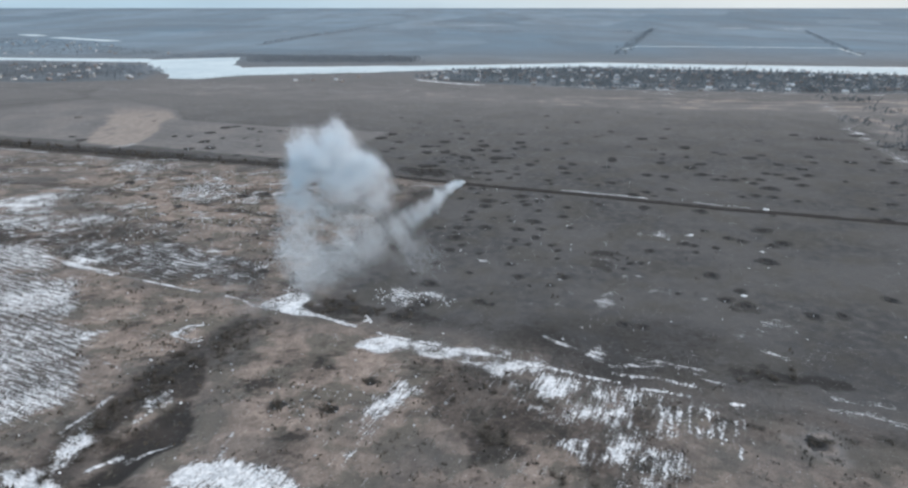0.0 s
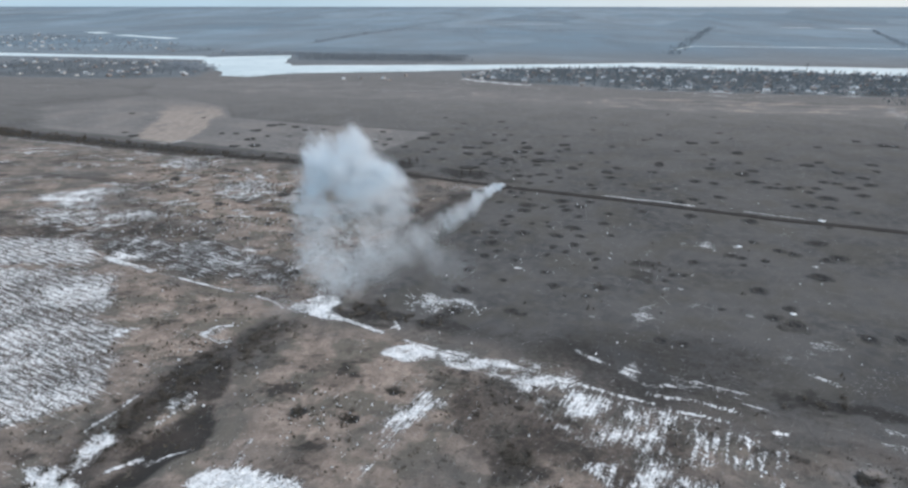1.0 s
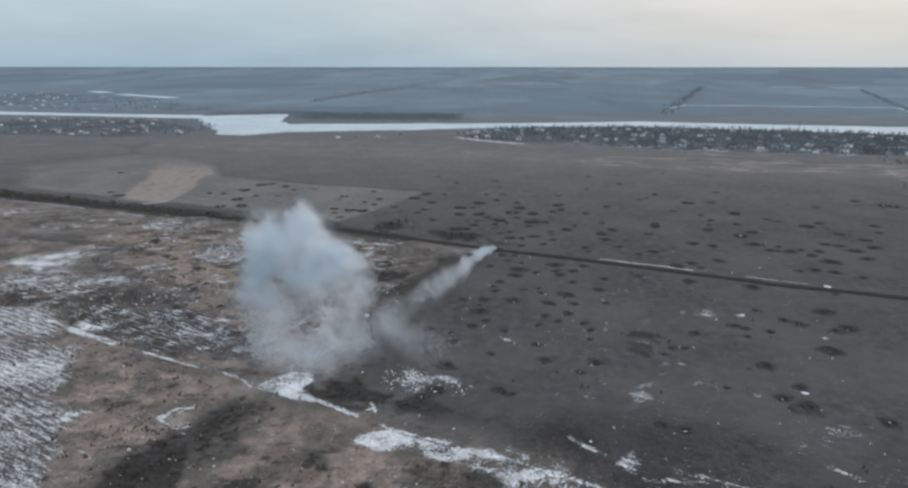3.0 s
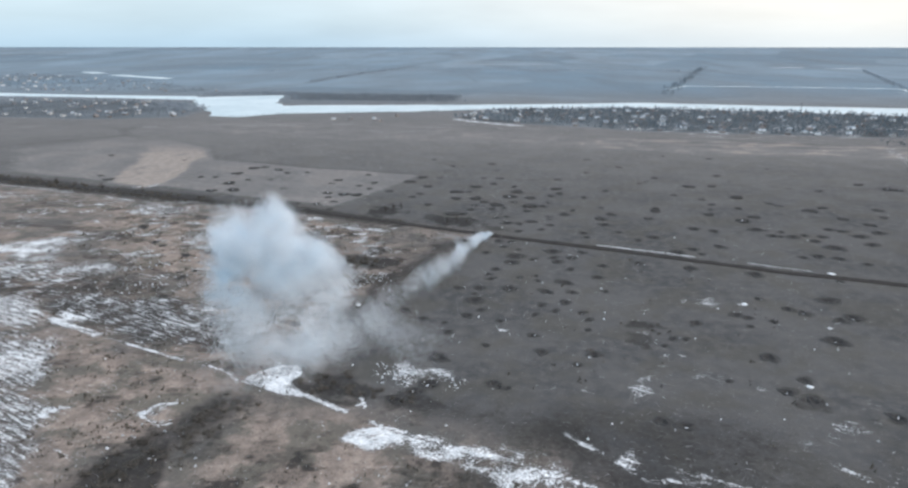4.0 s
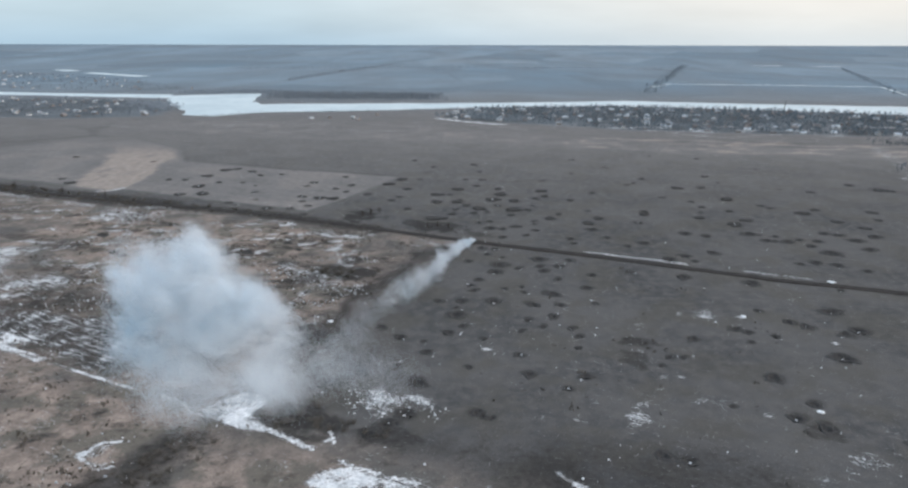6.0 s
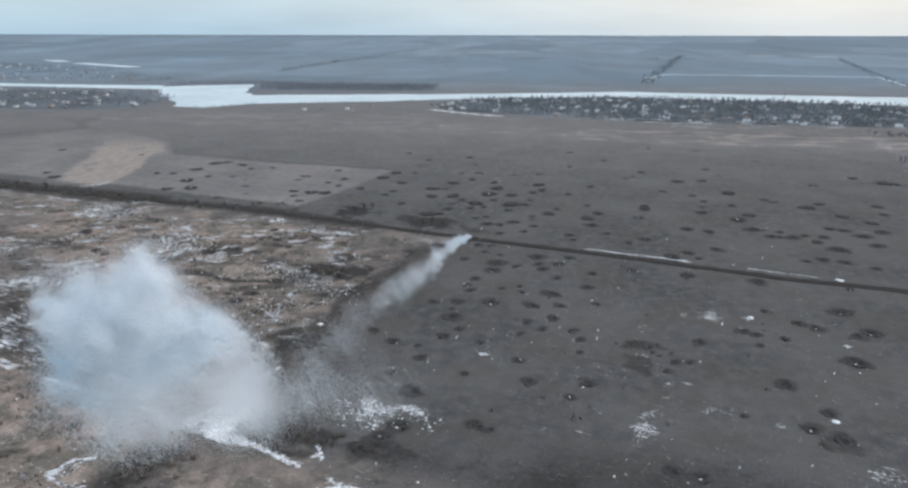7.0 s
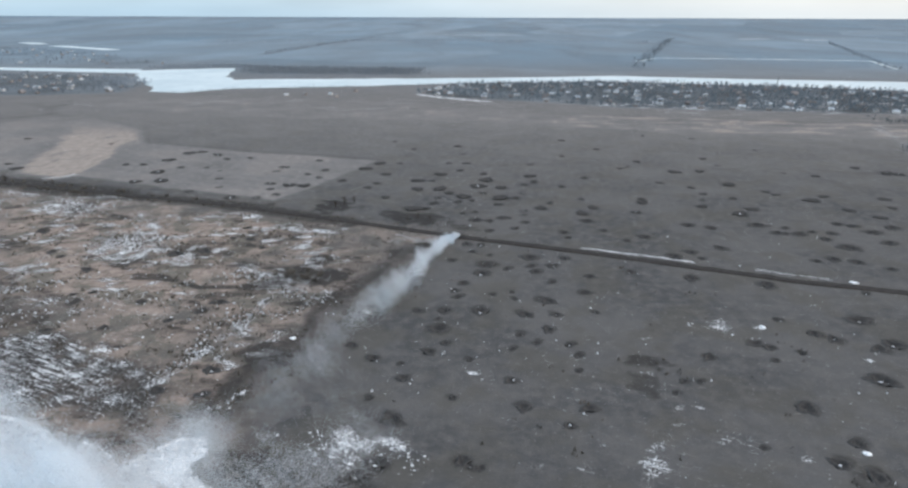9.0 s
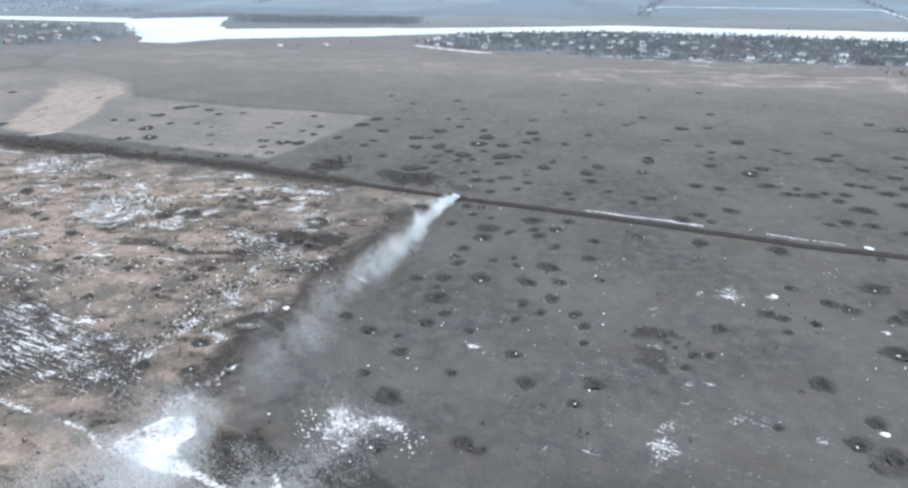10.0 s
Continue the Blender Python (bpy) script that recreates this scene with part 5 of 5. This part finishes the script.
# ---------------------------------------------------------------- shrubs and trees
def sticks(segments, sides=3):
    """Tapered sticks (a, b, radius at a, radius at b) as loose triangles."""
    co = []
    for a, b, ra, rb in segments:
        d = (b - a).normalized()
        s = d.orthogonal().normalized()
        t = d.cross(s)
        pa = [a + ra * (s * math.cos(k * 2 * math.pi / sides) + t * math.sin(k * 2 * math.pi / sides)) for k in range(sides)]
        pb = [b + rb * (s * math.cos(k * 2 * math.pi / sides) + t * math.sin(k * 2 * math.pi / sides)) for k in range(sides)]
        for k in range(sides):
            j = (k + 1) % sides
            co += [pa[k], pa[j], pb[j]] if rb == 0 else [pa[k], pa[j], pb[j], pa[k], pb[j], pb[k]]
    return np.array([tuple(v) for v in co])


def grow(r, start, way, length, radius, level, thick, twigs, spread):
    """A limb that bends and forks; fills the two lists."""
    p, d = start.copy(), way.normalized()
    n = 3
    if level == 2:
        n = 1
    for i in range(n):
        d = (d + 0.28 * Vector((r.gauss(0, 1), r.gauss(0, 1), r.gauss(0.15, 0.7)))).normalized()
        q = p + d * length / n
        rad0, rad1 = radius * (1 - 0.25 * i), radius * (1 - 0.25 * (i + 1)) * (level < 2)
        (thick if level == 0 else twigs).append((p, q, rad0, rad1))
        if level < 2:
            for _ in range(3 if level == 0 else 1 + (i == 1)):
                side = (d + spread * Vector((r.gauss(0, 1), r.gauss(0, 1), r.gauss(0.2, 0.5)))).normalized()
                grow(r, p.lerp(q, r.random()), side, length * r.uniform(0.4, 0.65), radius * 0.5, level + 1, thick, twigs, spread)
        p = q


def shrub_sticks(seed, stems):
    r = random.Random(seed)
    thick, twigs = [], []
    for _ in range(stems):
        a, b = r.uniform(0, 6.28), r.uniform(0, 0.03)
        grow(r, Vector((b * math.cos(a), b * math.sin(a), -0.05)), Vector((math.cos(a) * 0.9, math.sin(a) * 0.9, 0.9)), r.uniform(0.7, 1.1), 0.045, 0, thick, twigs, 0.8)
    return sticks(thick), sticks(twigs)


def shrub_meshes(seed):
    thick, twigs = shrub_sticks(seed, 7)
    return tri_mesh("stem", thick, M_BARK), tri_mesh("crown", twigs, M_SCRUB)


def tree_meshes(seed, mats, tall=1.0):
    r = random.Random(seed)
    thick, twigs = [], []
    top = Vector((r.gauss(0, 0.03), r.gauss(0, 0.03), 0.55))
    trunk = [(Vector((0, 0, -0.05)), Vector((0.01, 0, 0.28)), 0.030, 0.024), (Vector((0.01, 0, 0.28)), top, 0.024, 0.012)]
    for _ in range(9):
        f = r.uniform(0.25, 1.0)
        a = r.uniform(0, 6.28)
        grow(r, Vector((0, 0, 0)).lerp(top, f), Vector((math.cos(a), math.sin(a), 0.9 * tall)), r.uniform(0.28, 0.42), 0.016, 1, thick, twigs, 0.8)
    twigs += thick
    return tri_mesh("trunk", sticks(trunk, 5), mats[0]), tri_mesh("crown", sticks(twigs), mats[1])


SHRUBS = [shrub_meshes(s) for s in range(6)]
TREES = [tree_meshes(s + 40, (M_BARK, M_TWIG)) for s in range(4)]


def put_shrub(x, y, h, w, r, group):
    ob = new("bare_shrub")
    stems, twigs = r.choice(SHRUBS)
    ob.matrix_basis = pose(x, y, 0, 0, 0, r.uniform(0, 360)) @ Matrix.Diagonal((w, w, h, 1))
    child("stem", stems, ob)
    child("crown", twigs, ob)
    return tagged(ob, "leafless dark brown shrub with dense thin twigs", "shrub", group)


def put_tree(x, y, h, r, group):
    ob = new("bare_tree")
    trunk, crown = r.choice(TREES)
    ob.matrix_basis = pose(x, y, 0, 0, 0, r.uniform(0, 360)) @ Matrix.Scale(h, 4)
    child("trunk", trunk, ob)
    child("crown", crown, ob)
    return tagged(ob, "leafless dark tree with a thin crown", "tree", group)


srng = random.Random(3)
for _ in range(16):
    px, py = along([(-88, 236), (-80, 262), (-70, 298)], srng.random())
    put_shrub(px + srng.gauss(0, 1.2), py + srng.gauss(0, 1.2), srng.uniform(0.6, 1.1), srng.uniform(0.7, 1.3), srng, "shrubs on the rough ground")
for _ in range(90):
    px, py = along(SHRUB_BELT, srng.random())
    put_shrub(px + srng.gauss(2, 4.5), py + srng.gauss(0, 3), srng.uniform(0.8, 1.8), srng.uniform(1.2, 2.6), srng, "shrubs along the gully")
for cx, cy, sx, sy, count, size in ((-49, 206, 6, 4, 14, 2.0), (-28, 199, 5, 3, 8, 1.8), (1, 157, 8, 4, 12, 1.3), (1, 131, 3, 2.5, 8, 1.9), (85, 160, 6, 2, 8, 1.4), (-55, 147, 1.6, 1.2, 4, 1.6),
                                   (-40, 145, 1.4, 1.2, 4, 1.5), (-31, 158, 1.4, 1.2, 3, 1.4), (80, 131, 1.8, 1.2, 5, 1.5), (57, 258, 3, 4, 5, 1.0), (-64, 321, 8, 4, 16, 2.2), (20, 120, 5, 4, 6, 1.3), (-85, 133, 5, 6, 14, 1.1)):
    for _ in range(count):
        put_shrub(cx + srng.gauss(0, sx), cy + srng.gauss(0, sy), size * srng.uniform(0.6, 1.2), size * srng.uniform(0.8, 1.4), srng, "shrubs on the rough ground")
scrub, kinds = [], [np.concatenate(shrub_sticks(s + 70, 4)) for s in range(5)]
for _ in range(190):
    f = srng.random() ** 1.7
    px, py = along(ROAD[1:6], f)
    off = srng.choice((-1, 1)) * srng.uniform(3.0, 9 - 4.5 * f)
    h, w = srng.uniform(1.6, 3.6) * (1.25 - 0.85 * f), srng.uniform(1.8, 3.4) * (1.1 - 0.4 * f)
    scrub.append(srng.choice(kinds) * np.array((w * srng.choice((-1, 1)), w * srng.choice((-1, 1)), h)) + np.array((px + 0.3 * off, py + off, 0)))
tagged(new("roadside_scrub", tri_mesh("roadside_scrub", np.concatenate(scrub), M_SCRUB)), "dense belt of dark leafless scrub along the road", "scrub", kind="stuff")
for cx, cy, h in ((-65, 424, 8), (-69, 420, 6), (-60, 428, 6), (-23, 400, 5), (-28, 396, 4.5), (-17, 397, 4.5), (-283, 468, 8), (-330, 486, 7), (-250, 462, 6)):
    put_tree(cx, cy, h, srng, "trees by the road")


def tree_belt(name, count, place, lo, hi, label, mat, seed):
    """A far wood or hedge, too far off to count its trees: one mesh."""
    r = random.Random(seed)
    co = []
    for _ in range(count):
        px, py = place(r)
        h = r.uniform(lo, hi)
        w = h * r.uniform(0.28, 0.45)
        a0 = r.uniform(0, 6.28)
        # a trunk and a crown of loose, ragged boughs
        co += [(px - 0.2, py, -0.3), (px + 0.2, py, -0.3), (px, py, h * 0.6)]
        for k in range(12):
            a, f = a0 + k * 2.4, r.random()
            bx, by, bz = px + w * 0.75 * math.cos(a) * r.random(), py + w * 0.75 * math.sin(a) * r.random(), h * (0.3 + 0.6 * f)
            q = w * r.uniform(0.25, 0.5)
            co += [(bx - q * math.cos(a), by - q * math.sin(a), bz), (bx + q * math.cos(a + 1.3), by + q * math.sin(a + 1.3), bz + 0.4 * q), (bx + q * 0.3 * math.cos(a + 2), by + q * 0.3 * math.sin(a + 2), bz + q * r.uniform(0.8, 1.6))]
    return tagged(new(name, tri_mesh(name, np.array(co), mat)), label, "trees", kind="stuff")


def in_quad(a, b, c, d):
    def place(r):
        u, v = r.random() + r.gauss(0, 0.035), r.random() + r.gauss(0, 0.06)
        return ((a[0] * (1 - u) + b[0] * u) * (1 - v) + (d[0] * (1 - u) + c[0] * u) * v, (a[1] * (1 - u) + b[1] * u) * (1 - v) + (d[1] * (1 - u) + c[1] * u) * v)
    return place


def on_line(pts, width):
    return lambda r: tuple(p + r.gauss(0, width) for p in along(pts, r.random()))


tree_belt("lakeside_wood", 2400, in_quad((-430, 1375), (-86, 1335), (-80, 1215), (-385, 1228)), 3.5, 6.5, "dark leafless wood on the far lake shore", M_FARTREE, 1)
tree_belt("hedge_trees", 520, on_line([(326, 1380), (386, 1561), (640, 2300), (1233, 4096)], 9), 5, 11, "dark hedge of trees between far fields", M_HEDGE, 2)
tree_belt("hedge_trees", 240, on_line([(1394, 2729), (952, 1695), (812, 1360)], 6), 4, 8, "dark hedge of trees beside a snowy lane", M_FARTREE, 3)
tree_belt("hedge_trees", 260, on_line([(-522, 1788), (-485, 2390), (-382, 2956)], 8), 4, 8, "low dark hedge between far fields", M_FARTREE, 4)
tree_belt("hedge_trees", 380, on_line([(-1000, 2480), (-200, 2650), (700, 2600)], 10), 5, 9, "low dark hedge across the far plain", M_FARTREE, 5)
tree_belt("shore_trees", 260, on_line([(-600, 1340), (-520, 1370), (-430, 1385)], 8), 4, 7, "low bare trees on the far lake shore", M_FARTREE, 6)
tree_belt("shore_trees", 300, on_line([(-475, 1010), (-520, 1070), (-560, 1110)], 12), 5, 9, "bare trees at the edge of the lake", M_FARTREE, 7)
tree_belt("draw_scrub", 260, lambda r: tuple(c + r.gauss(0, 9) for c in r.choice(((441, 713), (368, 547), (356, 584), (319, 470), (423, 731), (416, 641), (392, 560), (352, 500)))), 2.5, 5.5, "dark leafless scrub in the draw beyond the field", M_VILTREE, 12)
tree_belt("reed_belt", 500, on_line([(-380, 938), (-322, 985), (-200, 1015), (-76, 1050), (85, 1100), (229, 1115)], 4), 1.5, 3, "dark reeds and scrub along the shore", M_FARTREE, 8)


# ---------------------------------------------------------------- villages
def house_parts(seed):
    """A low gabled cottage: walls with a gable, a roof with eaves and thickness, a chimney."""
    r = random.Random(seed)
    w, d, h, g = r.uniform(7.5, 11), r.uniform(6, 7.5), r.uniform(2.7, 3.3), r.uniform(2.0, 3.0)
    x, y = w / 2, d / 2
    wall = mesh_of("wall", [(-x, -y, -0.3), (x, -y, -0.3), (x, y, -0.3), (-x, y, -0.3), (-x, -y, h), (x, -y, h), (x, y, h), (-x, y, h), (-x, 0, h + g), (x, 0, h + g)],
                   [(0, 1, 5, 4), (2, 3, 7, 6), (1, 2, 6, 9, 5), (3, 0, 4, 8, 7)], (M_WALL, M_BRICK)[seed % 2])
    e, o = 0.5, 0.45
    k = g / y
    sec = [(-y - o, h - o * k), (0, h + g), (y + o, h - o * k), (y + o, h - o * k + 0.25), (0, h + g + 0.28), (-y - o, h - o * k + 0.25)]
    vs = [(sx, a, b) for sx in (-x - e, x + e) for a, b in sec]
    roof = mesh_of("roof", vs, [(5, 4, 10, 11), (4, 3, 9, 10), (0, 6, 7, 1), (1, 7, 8, 2), (0, 5, 11, 6), (2, 8, 9, 3), (0, 1, 4, 5), (1, 2, 3, 4), (6, 11, 10, 7), (7, 10, 9, 8)], M_ROOFS[(0, 1, 0, 2, 1, 0)[seed % 6]])
    cx = r.uniform(-x * 0.4, x * 0.4)
    chim = mesh_of("chimney", [(cx + a * 0.35, b * 0.35 + 0.6, c) for c in (h + g * 0.4, h + g + 0.9) for a, b in ((-1, -1), (1, -1), (1, 1), (-1, 1))],
                   [(0, 1, 5, 4), (1, 2, 6, 5), (2, 3, 7, 6), (3, 0, 4, 7), (4, 5, 6, 7)], M_BRICK)
    return wall, roof, chim


HOUSES = [house_parts(s) for s in range(12)]
LOOK = ("with a snow-covered roof", "with a grey slate roof", "with a snow-covered roof", "with a rusty brown roof", "with a grey slate roof", "with a snow-covered roof")


def put_house(x, y, turn, r, group):
    i = r.randrange(12)
    ob = new("house")
    ob.matrix_basis = pose(x, y, 0, 0, 0, turn) @ Matrix.Scale(r.uniform(0.50, 0.80), 4)
    for name, me in zip(("wall", "roof", "chimney"), HOUSES[i]):
        child(name, me, ob)
    return tagged(ob, ("low whitewashed cottage " if i % 2 == 0 else "low grey brick cottage ") + LOOK[i % 6], "house", group)


def inside(px, py, pts):
    c = False
    for (x0, y0), (x1, y1) in zip(pts, pts[1:] + pts[:1]):
        if (y0 > py) != (y1 > py) and px < (x1 - x0) * (py - y0) / (y1 - y0) + x0:
            c = not c
    return c


def village(outline, street, count, trees, seed, group, tree_label, mat, tall):
    """Rows of cottages along parallel lanes, with bare garden trees between them."""
    r = random.Random(seed)
    xs, ys = [p[0] for p in outline], [p[1] for p in outline]
    a = radians(street)
    placed = []
    tries = 0
    while len(placed) < count and tries < 20000:
        tries += 1
        px, py = r.uniform(min(xs), max(xs)), r.uniform(min(ys), max(ys))
        across = py * math.cos(a) - px * math.sin(a)
        row = round(across / 34) * 34 + r.choice((-9, 9)) - across
        px, py = px - row * math.sin(a), py + row * math.cos(a)
        if inside(px, py, outline) and all((px - q) ** 2 + (py - s) ** 2 > 210 for q, s in placed):
            placed.append((px, py))
            put_house(px, py, street + r.choice((0, 0, 90)) + r.uniform(-6, 6), r, group)
    def place(rr):
        while True:
            px, py = rr.uniform(min(xs), max(xs)), rr.uniform(min(ys), max(ys))
            if inside(px, py, outline):
                return px, py
    tree_belt("garden_trees", trees, place, 0.45 * tall, tall, tree_label, mat, seed + 9)


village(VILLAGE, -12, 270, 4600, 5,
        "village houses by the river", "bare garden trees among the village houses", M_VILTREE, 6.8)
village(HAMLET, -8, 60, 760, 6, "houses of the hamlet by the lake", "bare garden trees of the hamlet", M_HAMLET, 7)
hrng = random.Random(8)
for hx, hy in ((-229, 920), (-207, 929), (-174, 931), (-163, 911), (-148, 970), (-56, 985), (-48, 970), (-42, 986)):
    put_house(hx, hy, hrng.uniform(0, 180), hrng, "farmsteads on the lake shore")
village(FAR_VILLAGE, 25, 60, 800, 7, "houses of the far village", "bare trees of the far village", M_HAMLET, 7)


def build_mast():
    """A slim lattice mast at the village."""
    segs = []
    h = 15
    legs = [Vector((1.1 * math.cos(a), 1.1 * math.sin(a), 0)) for a in (0.5, 2.6, 4.7)]
    for l in legs:
        segs.append((l + Vector((0, 0, -0.3)), l * 0.25 + Vector((0, 0, h)), 0.16, 0.10))
    for k in range(8):
        f0, f1 = k / 8, (k + 1) / 8
        for i in range(3):
            p = legs[i] * (1 - 0.75 * f0) + Vector((0, 0, h * f0))
            q = legs[(i + 1) % 3] * (1 - 0.75 * f1) + Vector((0, 0, h * f1))
            segs.append((p, q, 0.07, 0.07))
    ob = new("mast", tri_mesh("mast", sticks(segs, 4), M_BARK))
    ob.matrix_basis = pose(455, 1060, 0)
    tagged(ob, "slim dark lattice mast beside the village", "mast")


build_mast()


# ---------------------------------------------------------------- smoke
def vec_noise(p, scale, seed):
    """A smooth vector field for billows."""
    q = p / scale + seed
    return np.stack([fbm(q[:, a] + 0.7 * q[:, 2 - a if a != 1 else 0] + 3.1 * a, q[:, b] + 1.9 * a, 3) - 0.5 for a, b in ((0, 1), (1, 2), (2, 0))], 1)


def smoke(name, puffs, total, size, seed, label, bend):
    """Fine soot flakes, dense in the billows and thin between them. puffs: x, y, z, radius, share."""
    r = np.random.default_rng(seed)
    share = np.array([p[4] for p in puffs], float)
    share /= share.sum()
    pts = []
    for (px, py, pz, rad, _), s in zip(puffs, share):
        n = int(total * s)
        lobes = r.normal(0, 1, (34, 3))
        lobes *= (rad * 0.8 * r.random(34) ** 0.4 / np.linalg.norm(lobes, axis=1))[:, None]
        lr = rad * r.uniform(0.12, 0.30, 34)
        w = lr ** 2.0
        k = r.choice(34, n, p=w / w.sum())
        v = r.normal(0, 0.66, (n, 3)) * lr[k][:, None]
        loose = r.random(n) < 0.27
        far = r.normal(0, 0.42, (int(loose.sum()), 3))
        far *= np.minimum(1, r.uniform(0.75, 0.98, len(far)) / np.linalg.norm(far, axis=1))[:, None]
        v[loose] = far * rad - lobes[k[loose]]
        pts.append(np.array((px, py, pz)) + lobes[k] + v)
    p = np.concatenate(pts)
    p += bend * 2.6 * vec_noise(p, 8.0, seed) + bend * 1.5 * vec_noise(p, 3.2, seed + 5) + bend * 1.0 * vec_noise(p, 1.6, seed + 8)
    p = p[p[:, 2] > 0.2]
    n = len(p)
    up = np.array((0, 0, 1.0)) + 0.55 * r.normal(0, 1, (n, 3)); up /= np.linalg.norm(up, axis=1)[:, None]
    a = r.normal(0, 1, (n, 3)); a -= up * (up * a).sum(1)[:, None]; a /= np.linalg.norm(a, axis=1)[:, None]
    b = np.cross(up, a)
    s = (size * r.uniform(0.6, 1.3, n))[:, None]
    co = np.stack((p + a * s, p - 0.5 * a * s + 0.87 * b * s, p - 0.5 * a * s - 0.87 * b * s), 1).reshape(-1, 3)
    return tagged(new(name, tri_mesh(name, co, M_SMOKE)), label, "smoke", kind="stuff")


def trail(points, steps):
    """Puffs along a line of (x, y, z, radius, share), a little to and fro."""
    r = random.Random(4)
    out = []
    for a, b in zip(points, points[1:]):
        for j in range(steps):
            f = j / steps
            x, y, z, q, s = [u + (v - u) * f for u, v in zip(a, b)]
            out.append((x + r.gauss(0, 0.35 * q), y + r.gauss(0, 0.35 * q), max(0.8, z + r.gauss(0, 0.25 * q)), q, s * r.uniform(0.6, 1.4)))
    return out


cloud = [
    (-29.5, 116, 74, 6.6, 34), (-29.0, 116, 78.4, 3.3, 5), (-34, 114.5, 75.5, 4.4, 11), (-23.5, 116.5, 71, 4.6, 12), (-36, 115.5, 71.5, 4.4, 10), (-27.5, 115, 70, 4.8, 9),
    (-30, 116, 67.5, 6.2, 8), (-37, 117, 66.5, 4.2, 4), (-22, 119, 67, 5.0, 4)]
left_leg = trail([(-37, 118, 65, 4.8, 1.1), (-41, 131, 54, 5.2, 1.05), (-46, 152, 41, 6.0, 0.95), (-53, 178, 25, 7.0, 0.8), (-62, 206, 9, 7.6, 0.5)], 5)
right_leg = trail([(-23, 119, 65, 4.6, 0.8), (-26, 132, 56, 5.0, 0.72), (-33, 150, 44, 5.6, 0.68), (-43, 174, 29, 6.6, 0.62), (-55, 198, 14, 7.2, 0.48), (-65, 220, 4, 5.5, 0.22)], 5)
right_arm = trail([(-22, 134, 55, 3.8, 0.5), (-20, 147, 48, 4.8, 0.45), (-17, 165, 38, 5.5, 0.35), (-20, 190, 26, 6.5, 0.3), (-28, 225, 13, 7.0, 0.25)], 3)
haze = [(-30, 122, 63, 5.4, 2.0), (-33, 140, 51, 5.0, 1.6), (-42, 165, 34, 5.5, 1.2), (-74, 196, 4, 7.0, 0.9), (-58, 214, 5, 9.0, 1.5), (-48, 228, 5, 9.0, 1.4), (-84, 205, 5, 8.0, 0.7), (-52, 240, 5, 8.0, 1.0), (-40, 246, 6, 8.0, 0.8)]
smoke("smoke_plume", cloud, 800000, 0.048, 3, "billowing pale blue-white smoke cloud drifting from the ground", 1.0)
smoke("smoke_column", left_leg + right_leg + right_arm + haze, 280000, 0.070, 6, "thin blue-grey smoke rising from the ground to the cloud", 1.0)
smoke("smoke_trail", trail([(-1.5, 373.5, 1.2, 1.1, 1.0), (-5, 365, 2.4, 2.2, 1.4), (-9, 356, 3.2, 2.8, 1.1), (-10.5, 347, 3.8, 3.4, 1.8), (-15.5, 335, 4.2, 3.6, 1.2), (-17, 325, 4.6, 4.2, 1.6), (-22, 311, 4.8, 4.6, 1.4),
                            (-25, 299, 4.8, 5.0, 1.4), (-31, 283, 5, 5.6, 1.3), (-41, 259, 5, 7.0, 1.0), (-50, 236, 5, 8.0, 0.7)], 6),
      112000, 0.112, 9, "thin white smoke trail low over the dirt track", 1.0)
